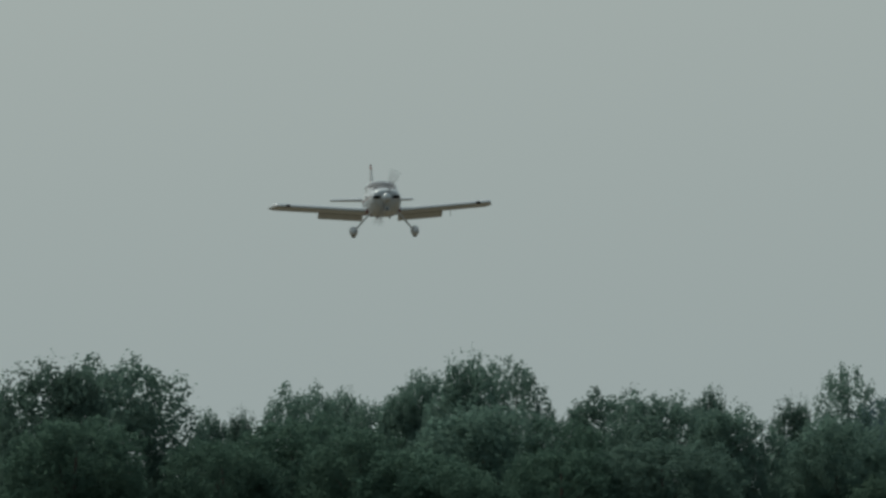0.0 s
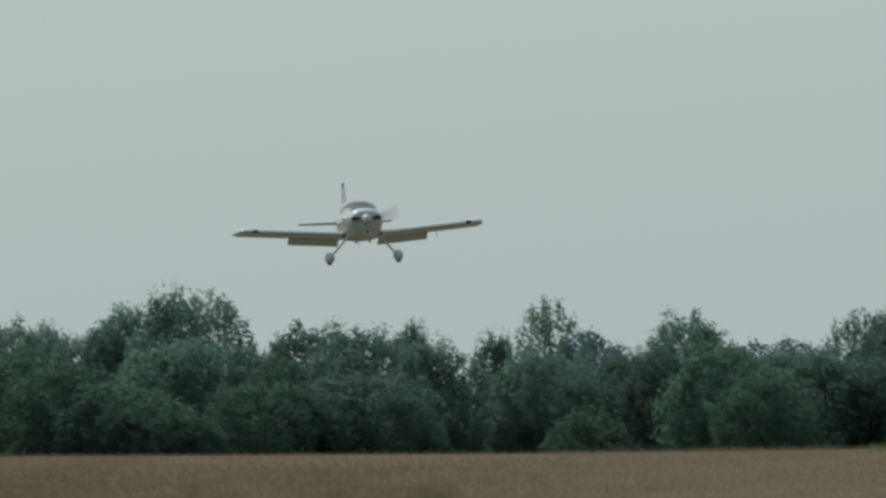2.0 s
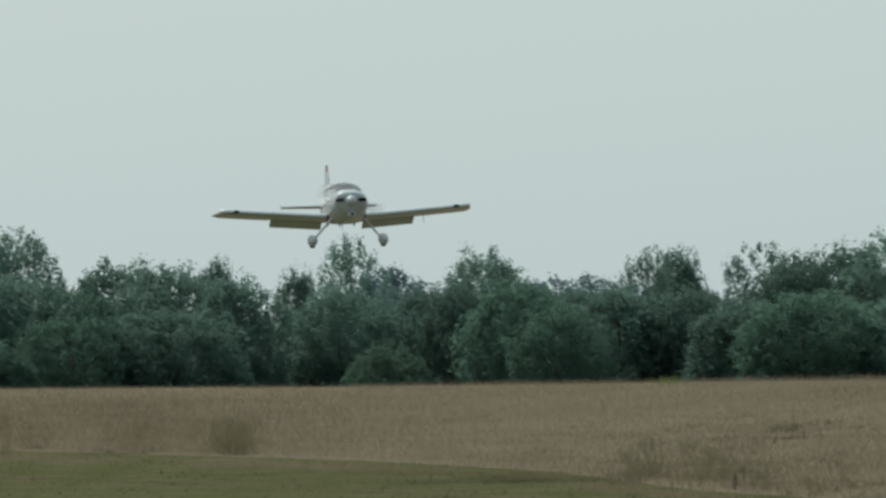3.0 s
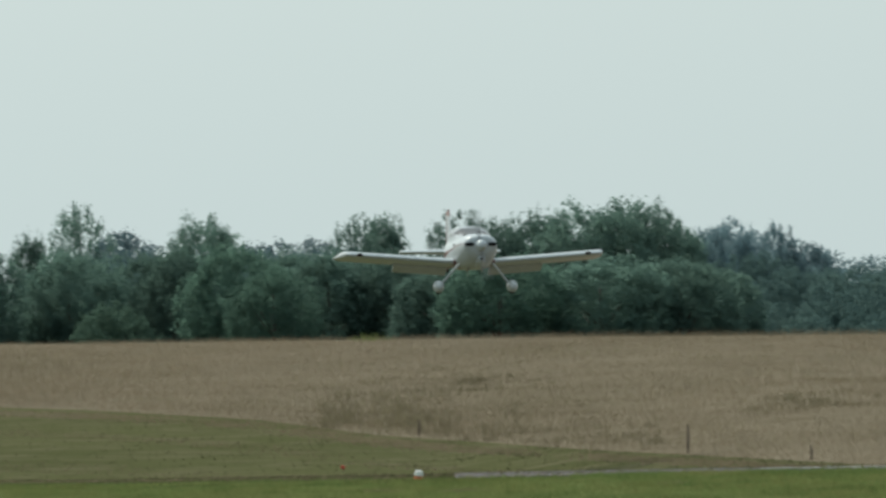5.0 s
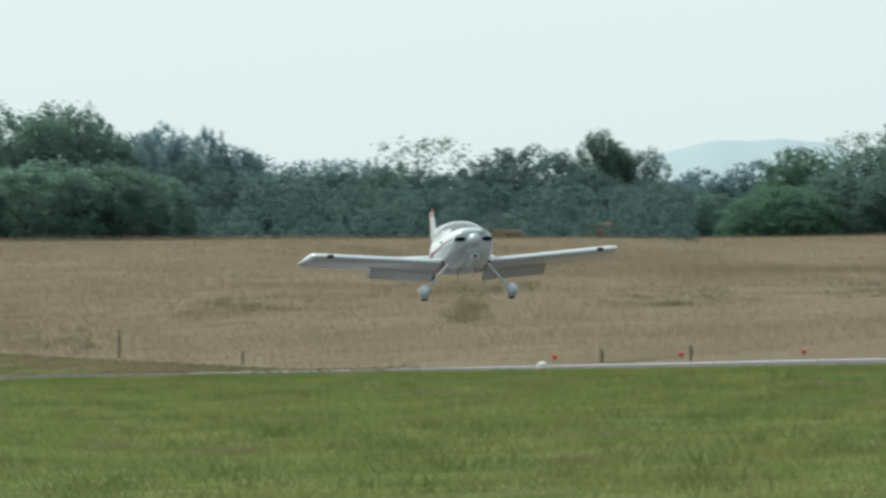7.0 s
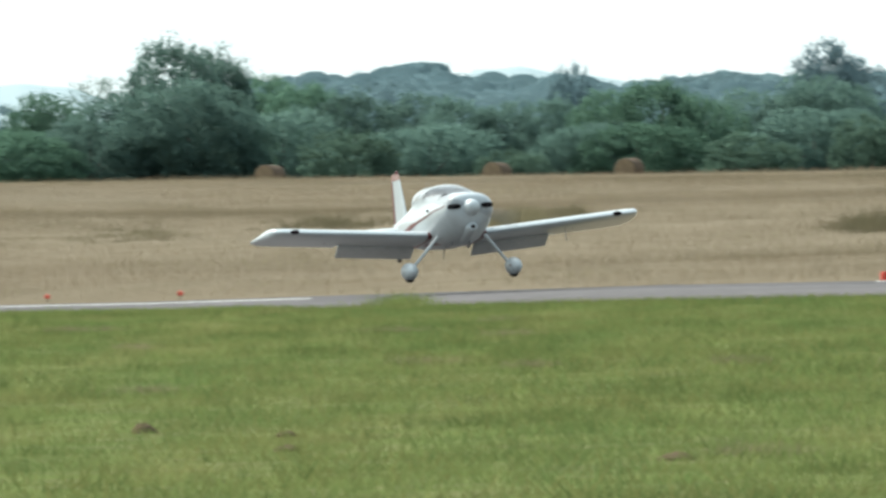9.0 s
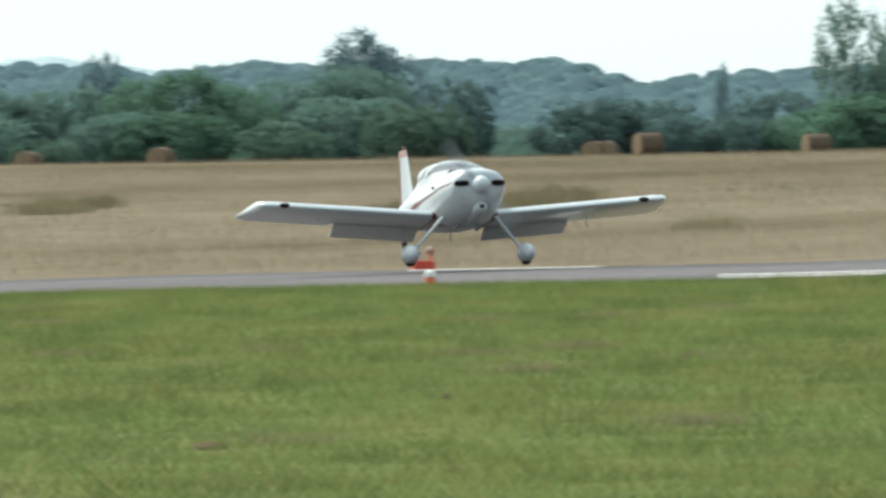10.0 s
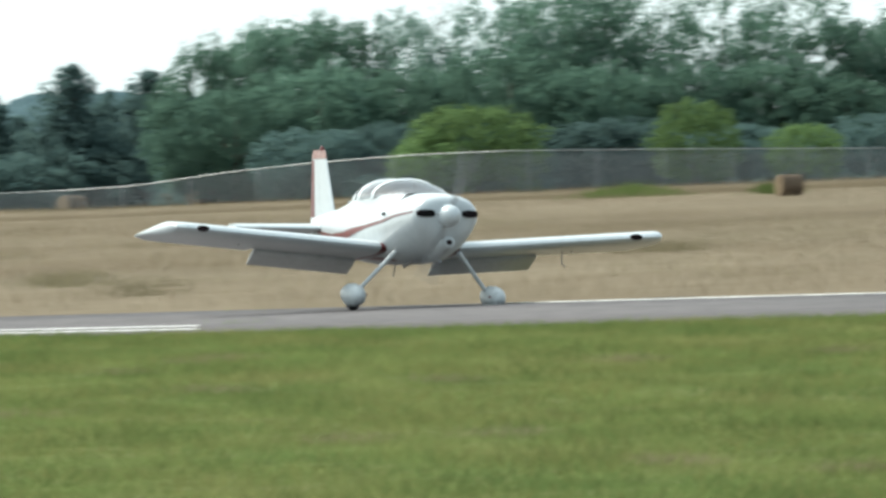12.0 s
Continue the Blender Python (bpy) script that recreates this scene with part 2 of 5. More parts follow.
def clear_glass(name, tint):
    m, n, l, p = material(name, 0.03)
    gl = n.new("ShaderNodeBsdfGlossy")
    gl.inputs["Roughness"].default_value = 0.06
    tp = n.new("ShaderNodeBsdfTransparent")
    tp.inputs["Color"].default_value = (*tint, 1)
    fr = n.new("ShaderNodeFresnel")
    fr.inputs["IOR"].default_value = 1.55
    ms = n.new("ShaderNodeMixShader")
    l.new(fr.outputs[0], ms.inputs[0])
    l.new(tp.outputs[0], ms.inputs[1])
    l.new(gl.outputs[0], ms.inputs[2])
    l.new(ms.outputs[0], n["Material Output"].inputs["Surface"])
    return m


CANOPY = clear_glass("canopy_plexiglass", (0.90, 0.91, 0.91))


# ---- mesh helpers ----
def mesh_of(name, verts, faces, mats, smooth=False, slots=None):
    """A mesh from arrays; all faces have the same number of corners."""
    verts, faces = np.asarray(verts, np.float32), np.asarray(faces, np.int32)
    me = bpy.data.meshes.new(name)
    k = faces.shape[1]
    me.vertices.add(len(verts))
    me.vertices.foreach_set("co", verts.ravel())
    me.loops.add(faces.size)
    me.loops.foreach_set("vertex_index", faces.ravel())
    me.polygons.add(len(faces))
    me.polygons.foreach_set("loop_start", np.arange(0, faces.size, k, dtype=np.int32))
    if slots is not None:
        me.polygons.foreach_set("material_index", np.asarray(slots, np.int32))
    for m in mats if isinstance(mats, (list, tuple)) else [mats]:
        me.materials.append(m)
    me.update(calc_edges=True)
    me.validate()
    if smooth:
        me.polygons.foreach_set("use_smooth", np.ones(len(me.polygons), bool))
    return me


def part(name, bm, mat, parent=None, label="", smooth=True):
    """Links a bmesh as one mesh object under a thing or a part."""
    me = bpy.data.meshes.new(name)
    bmesh.ops.recalc_face_normals(bm, faces=bm.faces)
    bm.to_mesh(me)
    bm.free()
    me.materials.append(mat)
    if smooth:
        me.shade_smooth()
        me.set_sharp_from_angle(angle=radians(40))
    ob = new(name, me)
    if parent:
        ob.parent = parent
    return tagged(ob, label)


def loft(rings, caps=True, closed=True):
    """A skin over rings of points, each with the same number of them."""
    bm = bmesh.new()
    rows = [[bm.verts.new(p) for p in r] for r in rings]
    k = len(rows[0])
    for a, b in zip(rows, rows[1:]):
        for i in range(k if closed else k - 1):
            j = (i + 1) % k
            bm.faces.new((a[i], a[j], b[j], b[i]))
    if caps:
        bm.faces.new(rows[0])
        bm.faces.new(rows[-1][::-1])
    return bm


def box(x0, x1, y0, y1, z0, z1, bevel=0.0):
    bm = bmesh.new()
    bmesh.ops.create_cube(bm, size=1)
    for v in bm.verts:
        v.co = ((x0, x1)[v.co.x > 0], (y0, y1)[v.co.y > 0], (z0, z1)[v.co.z > 0])
    if bevel:
        bmesh.ops.bevel(bm, geom=bm.edges[:], offset=bevel, segments=2, affect="EDGES")
    return bm


def tube(path, radii, sides=8):
    """A round, tapered rod along a path."""
    rings = []
    path = [Vector(p) for p in path]
    for i, p in enumerate(path):
        d = (path[min(i + 1, len(path) - 1)] - path[max(i - 1, 0)]).normalized()
        a = d.orthogonal().normalized()
        b = d.cross(a)
        if rings:
            a = (ref - d * ref.dot(d)).normalized()
            b = d.cross(a)
        ref = a
        rings.append([p + (a * math.cos(q) + b * math.sin(q)) * radii[i] for q in [math.tau * j / sides for j in range(sides)]])
    return loft(rings)


def turned(profile, sides=20, axis="z"):
    """A solid of revolution from (radius, height) pairs."""
    rings = []
    for r, h in profile:
        ring = []
        for j in range(sides):
            q = math.tau * j / sides
            x, y = r * math.cos(q), r * math.sin(q)
            ring.append((x, y, h) if axis == "z" else ((x, h, y) if axis == "y" else (h, x, y)))
        rings.append(ring)
    return loft(rings)


# ---- the lie of the land, by bearing (in thousandths of a radian times 28) and distance ----
EYE = 1.7
FOCAL, MIDDLE, LEVEL = 28000.0, 2300.0, 130.0
TRACK, TRACK_SIN, TRACK_COS = 76.4, 0.2571, 0.9664  # distance of the runway's line from the viewer, its bearing
NEAR_Q, FAR_Q = 11.0, -2.6


def ray_to_line(b, q):
    """Distance along the bearing to the line that runs beside the runway at offset q."""
    a = (np.asarray(b, float) - MIDDLE) / FOCAL
    dot = np.maximum(TRACK_COS * np.sin(a) + TRACK_SIN * np.cos(a), 0.02)
    return (TRACK - q) / dot


B_KEYS = [-2400, -320, 1000, 2063, 2963, 4001, 4600, 5708, 6492, 7400]
GRASS_DROP = [484, 466, 444, 429, 408, 391, 376, 354, 333, 312]
FAR_DROP = [470, 458, 435, 411, 382, 362, 342, 312, 291, 268]
CREST_B = [-2400, -400, 464, 982, 1800, 2063, 2963, 4001, 4523, 5061, 5708, 6492, 7400]
CREST_DROP = [230, 218, 206, 201, 198, 194, 182, 164, 152, 141, 114, 84, 66]


def land_lines(b):
    """For bearings b: distances and heights of the grass edge, the runway's far edge and the field's crest."""
    b = np.clip(np.asarray(b, float), -2400, 7400)
    rg, rf = np.minimum(ray_to_line(b, NEAR_Q), 360), np.minimum(ray_to_line(b, FAR_Q), 425)
    rc = np.interp(b, [-2400, 900, 2400, 8000], [560, 560, 780, 780])
    zg = -(np.interp(b, B_KEYS, GRASS_DROP) - LEVEL) / FOCAL * rg + EYE
    zf = -(np.interp(b, B_KEYS, FAR_DROP) - LEVEL) / FOCAL * rf + EYE
    zc = -(np.interp(b, CREST_B, CREST_DROP) - LEVEL) / FOCAL * rc + EYE
    return rg, zg, rf, zf, rc, zc


def roll_noise(x, y):
    return 0.10 * np.sin(x * 0.061 + 1.3) * np.sin(y * 0.043) + 0.06 * np.sin(x * 0.017 - y * 0.031)


def land_z(b, r):
    """Height of the ground at a bearing and a distance."""
    b, r = np.broadcast_arrays(np.asarray(b, float), np.asarray(r, float))
    rg, zg, rf, zf, rc, zc = land_lines(b)
    t = np.clip((r - 55) / (rg - 55), 0, 1)
    z = zg * t
    z = np.where(r > rg, zg + (zf - zg) * np.clip((r - rg) / (rf - rg), 0, 1), z)
    t = np.clip((r - rf) / (rc - rf), 0, 1)
    z = np.where(r > rf, zf + (zc - zf) * t, z)
    z = np.where(r > rc, zc - 1.6 * np.clip((r - rc) / 60, 0, 1) - 0.002 * np.clip(r - rc - 60, 0, 4000), z)
    a = (b - MIDDLE) / FOCAL
    soft = np.clip((r - rf - 20) / 60, 0, 1) * np.clip((rc - r) / 60, 0, 1)
    return z + soft * 1.6 * roll_noise(r * np.sin(a) * 0.8, r * np.cos(a) * 0.7)


def at(b, r, lift=0.0):
    """World place on the ground at a bearing and a distance."""
    a = (b - MIDDLE) / FOCAL
    return Vector((r * math.sin(a), r * math.cos(a), float(land_z(b, r)) + lift))


def height_at(drop, r):
    """World height of what stands at that angle from eye level, at a distance."""
    return EYE - (drop - LEVEL) / FOCAL * r


MOWN_B = [-2400, -1500, -784, -384, -84, 116, 516, 784, 1000, 1200]
MOWN_DROP = [296, 306, 322, 334, 352, 379, 406, 420, 432, 431]


def mown_edge(b):
    """Distance of the edge between mown grass and hay field."""
    b = np.asarray(b, float)
    rg, zg, rf, zf, rc, zc = land_lines(b)
    slope = np.interp(b, MOWN_B, MOWN_DROP) - LEVEL
    k = (zc - zf) / (rc - rf)
    r = (EYE - zf + k * rf) / (slope / FOCAL + k)
    return np.where(b > 1100, rf + 1.5, np.clip(r, rf + 1.5, rc - 5))


# ---- ground, runway ----
def build_ground():
    dense = np.arange(-2400, 7401, 40.0)
    rest = np.linspace(7400, -2400 + math.tau * FOCAL, 61)[1:-1]
    bs = np.concatenate([dense, rest])
    rg, zg, rf, zf, rc, zc = land_lines(bs)
    rm = mown_edge(np.clip(bs, -2400, 7400))
    rows, zone = [], []

    def band(r0, r1, steps, z):
        for i in range(steps):
            rows.append(r0 + (r1 - r0) * (i / steps))
            zone.append(z)

    one = np.ones_like(bs)
    band(one * 1.0, one * 55, 5, 0)
    band(one * 55, rg, 24, 0)
    band(rg, rf, 4, 1)
    band(rf, rm, 6, 1)
    band(rm, rc, 26, 2)
    band(rc, rc + 60, 5, 2)
    band(rc + 60, one * 4900, 10, 3)
    rows.append(one * 4900)
    R = np.array(rows)
    B = np.broadcast_to(bs, R.shape)
    Z = land_z(B, R)
    A = (B - MIDDLE) / FOCAL
    verts = np.stack([R * np.sin(A), R * np.cos(A), Z], -1).reshape(-1, 3)
    m, n = R.shape
    verts = np.concatenate([verts, [[0, 0, 0]]])
    faces, slots = [], []
    for i in range(m - 1):
        for j in range(n):
            k = (j + 1) % n
            faces.append((i * n + j, i * n + k, (i + 1) * n + k, (i + 1) * n + j))
            slots.append(zone[i])
    c = m * n
    for j in range(0, n, 2):  # the middle, under the viewer
        faces.append((c, (j + 2) % n, (j + 1) % n, j))
        slots.append(0)
    me = mesh_of("ground", verts, faces, [GRASS_SOIL, MOWN_SOIL, FIELD_SOIL, WOOD_SOIL], True, slots)
    tagged(new("ground", me), "grass, mown verge and dry hay field rising to a crest", "ground", kind="structure")


def strip(name, b0, b1, q0, q1, lift, mat, step=25.0, rows=4, parent=None):
    """A band of pavement or paint along the runway, between two offsets."""
    bs = np.arange(b0, b1 + 1, step)
    qs = np.linspace(q0, q1, rows)
    V = []
    for q in qs:
        r = np.minimum(ray_to_line(bs, q), 430)
        a = (bs - MIDDLE) / FOCAL
        V.append(np.stack([r * np.sin(a), r * np.cos(a), land_z(bs, r) + lift], -1))
    V = np.array(V)
    n = len(bs)
    under = V.copy()
    under[..., 2] -= lift + 0.1
    verts = np.concatenate([V.reshape(-1, 3), under[[0, -1]].reshape(-1, 3)])
    f = [(i * n + j, i * n + j + 1, (i + 1) * n + j + 1, (i + 1) * n + j) for i in range(rows - 1) for j in range(n - 1)]
    o = rows * n
    f += [(j, o + j, o + j + 1, j + 1) for j in range(n - 1)]
    f += [((rows - 1) * n + j, (rows - 1) * n + j + 1, o + n + j + 1, o + n + j) for j in range(n - 1)]
    ob = new(name, mesh_of(name, verts, f, mat, True))
    if parent:
        ob.parent = parent
    return ob


build_ground()
runway = tagged(strip("runway", 260, 7400, NEAR_Q - 0.2, FAR_Q, 0.03, ASPHALT), "worn grey asphalt runway strip between grass and hay field", "runway", kind="structure")
for b0, b1, q, w in ((800, 2350, 0.6, 0.45), (3900, 5290, 9.2, 0.35), (3900, 5290, 7.4, 0.35), (5800, 7400, -2.1, 0.3), (3350, 3700, -2.1, 0.3)):
    strip("edge_line", b0, b1, q, q - w, 0.036, LINE_PAINT, rows=2, parent=runway)


# ---- grass and hay as real blades ----
def blades(name, places, heights, widths, lean, mat, per, label, category, rng, spread=0.18, fine=False):
    """Tufts of tapered blades at given places: one object of many triangles."""
    n = len(places) * per
    base = np.repeat(places, per, 0) + np.concatenate([rng.normal(0, spread, (n, 2)), np.full((n, 1), -0.02)], 1)
    h = np.repeat(heights, per) * rng.uniform(0.55, 1.15, n)
    w = np.repeat(widths, per) * rng.uniform(0.6, 1.3, n)
    q = rng.uniform(0, math.tau, n)
    side = np.stack([np.cos(q), np.sin(q), np.zeros(n)], 1)
    tip = np.stack([rng.normal(0, lean, n) * h, rng.normal(0, lean, n) * h, h], 1)
    mid = tip * 0.55 * np.array([0.6, 0.6, 1.0])
    if fine:  # thin blades, one long triangle each
        V = np.stack([base - side * w[:, None] / 2, base + side * w[:, None] / 2, base + tip], 1).reshape(-1, 3)
        return tagged(new(name, mesh_of(name, V, np.arange(n * 3).reshape(-1, 3), mat)), label, category, kind="stuff")
    V = np.stack([base - side * w[:, None] / 2, base + side * w[:, None] / 2, base + mid + side * w[:, None] * 0.35, base + tip, base + mid - side * w[:, None] * 0.35], 1).reshape(-1, 3)
    i = np.arange(n)[:, None] * 5
    F = np.concatenate([i + [[0, 1, 2]], i + [[0, 2, 4]], i + [[4, 2, 3]]])
    return tagged(new(name, mesh_of(name, V, F, mat)), label, category, kind="stuff")


def scatter(rng, count, b0, b1, near, far, power=1.0):
    """Bearings and distances, even over the ground between two edges given as functions of bearing."""
    b = rng.uniform(b0, b1, count)
    r0, r1 = near(b), far(b)
    u = rng.uniform(0, 1, count) ** power
    r = np.sqrt(r0 ** 2 + (r1 ** 2 - r0 ** 2) * u)
    a = (b - MIDDLE) / FOCAL
    return b, r, np.stack([r * np.sin(a), r * np.cos(a), land_z(b, r)], 1)


def build_grass():
    rng = np.random.default_rng(4)
    line = lambda q, cap: (lambda b: np.minimum(ray_to_line(b, q), cap))
    # the green strip before the runway
    b, r, p = scatter(rng, 40000, -900, 6700, lambda b: 68 + 0 * b, line(NEAR_Q - 0.1, 360), 1.25)
    k = 0.8 + 0.45 * (np.sin(p[:, 0] * 0.9) * np.sin(p[:, 1] * 0.35 + 1) * 0.5 + 0.5)
    blades("green_grass", p, (0.045 + 0.04 * k) * rng.uniform(0.7, 1.4, len(p)), 0.0045 + r * 0.000018, 0.6, BLADE, 21, "short green grass with some dry blades beside the runway", "grass", rng, 0.25, True)
    # taller fringe along the runway's near edge
    b, r, p = scatter(rng, 2500, 600, 6700, line(NEAR_Q + 2.2, 350), line(NEAR_Q - 0.2, 360))
    blades("grass_fringe", p, rng.uniform(0.05, 0.14, len(p)), np.full(len(p), 0.012), 0.5, BLADE, 16, "taller ragged grass along the edge of the runway", "grass", rng, 0.25)
    b, r, p = scatter(rng, 2600, 500, 2300, line(NEAR_Q + 1.2, 350), line(NEAR_Q - 0.3, 360))
    blades("grass_fringe", p, rng.uniform(0.06, 0.15, len(p)), np.full(len(p), 0.016), 0.5, BLADE, 14, "uneven grass hiding part of the runway's edge", "grass", rng, 0.3, True)
    # broad-leaved clumps, dark and yellowish, among the short grass
    for name, mat, count, lo, hi, wide, label in (("weed_tufts", BLADE_DARK, 2600, 0.04, 0.19, 0.2, "dark green leafy weeds in the short grass"), ("seeding_tufts", BLADE_PALE, 3400, 0.05, 0.17, 0.28, "paler yellowish tufts in the short grass"), ("green_tufts", BLADE, 2600, 0.05, 0.18, 0.24, "fresh green tussocks in the short grass")):
        b, r, p = scatter(rng, count, -600, 6700, lambda b: 68 + 0 * b, line(NEAR_Q + 1.5, 350), 1.3)
        size = rng.uniform(0, 1, len(p)) ** 1.4
        blades(name, p, lo + (hi - lo) * size, 0.007 + 0.005 * size + r * 0.00001, 0.8, mat, 40, label, "grass", rng, wide, True)
    # mown ground before the hay field
    b, r, p = scatter(rng, 9000, -1700, 1250, lambda b: 330 + 0 * b, lambda b: mown_edge(b) + 2)
    blades("mown_grass", p, rng.uniform(0.03, 0.07, len(p)), np.full(len(p), 0.05), 0.5, BLADE_MOWN, 4, "mown grass verge, dull green and straw coloured", "grass", rng, 0.5)
    # pale swath along the edge of the hay
    b, r, p = scatter(rng, 4200, -1700, 1150, lambda b: mown_edge(b) - 9, lambda b: mown_edge(b) - 3)
    p, r = p[np.sin(b * 0.011) + 0.7 * np.sin(b * 0.037) > -0.9], r[np.sin(b * 0.011) + 0.7 * np.sin(b * 0.037) > -0.9]
    blades("hay_swath", p, rng.uniform(0.06, 0.12, len(p)), np.full(len(p), 0.02), 0.7, STRAW, 9, "pale line of cut hay along the mown verge", "cut hay", rng, 0.5, True)
    # fainter lines of cuttings across the mown ground
    for off, deep, count, per in ((22, 5, 1500, 6), (48, 9, 1700, 5), (80, 14, 1500, 4)):
        b, r, p = scatter(rng, count, -1700, 700, lambda b: np.maximum(mown_edge(b) - off - deep, 340), lambda b: np.maximum(mown_edge(b) - off, 341))
        blades("hay_swath", p, rng.uniform(0.05, 0.10, len(p)), np.full(len(p), 0.018), 0.7, STRAW, per, "thin pale line of cuttings on the mown verge", "cut hay", rng, 0.6, True)
    # withered spots in the green strip
    b, r, c = scatter(rng, 50, -500, 6600, lambda b: 68 + 0 * b, line(NEAR_Q + 8, 330), 1.1)
    p = np.repeat(c, 36, 0) + rng.normal(0, 1, (50 * 36, 3)) * np.repeat(rng.uniform(0.3, 0.8, 50), 36)[:, None] * [0.22, 0.9, 0]
    blades("withered_grass", p, rng.uniform(0.07, 0.12, len(p)), np.full(len(p), 0.012), 0.7, WEED, 12, "withered brownish spots in the short grass", "grass", rng, 0.12, True)
    # hay field
    b, r, p = scatter(rng, 52000, -2000, 6900, lambda b: mown_edge(b) + 0.5, lambda b: land_lines(b)[4] + 25, 1.15)
    patch = np.sin(p[:, 0] * 0.11 + 2) * np.sin(p[:, 1] * 0.053 + 0.4 * np.sin(p[:, 0] * 0.05))
    h = (0.22 + 0.07 * patch) * rng.uniform(0.7, 1.3, len(p))
    blades("dry_hay_grass", p, h, 0.003 + r * 0.000012, 0.45, STRAW, 18, "tall dry straw-coloured grass of the hay field", "dry grass", rng, 0.8, True)

    # taller seed heads and green undergrowth, in long loose drifts
    for name, mat, count, hi, label in (("seed_heads", WEED, 420, 0.34, "brown seed heads standing over the hay field"), ("green_drifts", BLADE_MOWN, 300, 0.22, "greenish drifts of fresh growth in the hay field")):
        b, r, c = scatter(rng, count, -1900, 6800, lambda b: mown_edge(b) + 4, lambda b: land_lines(b)[4] - 10, 1.1)
        n = 26
        bb = np.repeat(b, n) + rng.normal(0, 1, count * n) * np.repeat(rng.uniform(25, 110, count), n)
        rr = np.repeat(r, n) + rng.normal(0, 5, count * n)
        a = (bb - MIDDLE) / FOCAL
        p = np.stack([rr * np.sin(a), rr * np.cos(a), land_z(bb, rr)], 1)
        blades(name, p, rng.uniform(0.4, 1.0, len(p)) * hi, 0.004 + rr * 0.000018, 0.4, mat, 4, label, "dry grass", rng, 0.5, True)


def meet(b, drop):
    """Distance at which a line of sight meets the ground."""
    lo, hi = 60.0, float(land_lines(b)[4])
    for k in range(40):
        mid = (lo + hi) / 2
        if (EYE - float(land_z(b, mid))) / mid * FOCAL + LEVEL > drop:
            lo = mid
        else:
            hi = mid
    return mid


def weed_patch(b, drop, width, tall, count, seed, mat=None):
    """A ragged clump of weeds; width and height as angles from the viewer."""
    rng = np.random.default_rng(seed)
    r = meet(b, drop)
    bb = b + rng.normal(0, width / 2.6, count)
    rr = r - 2.5 + np.abs(rng.normal(0, 16, count))
    a = (bb - MIDDLE) / FOCAL
    p = np.stack([rr * np.sin(a), rr * np.cos(a), land_z(bb, rr)], 1)
    fall = np.exp(-(((bb - b) / width) * 1.6) ** 2)
    high = tall / FOCAL * r
    return blades("weed_clump", p, (0.2 + 0.65 * fall) * high * rng.uniform(0.3, 1.1, count), np.full(count, 0.008 + r * 0.00003), 0.4, mat or WEED, 20, "dull green and brown weeds among the dry grass", "weeds", rng, 0.25)


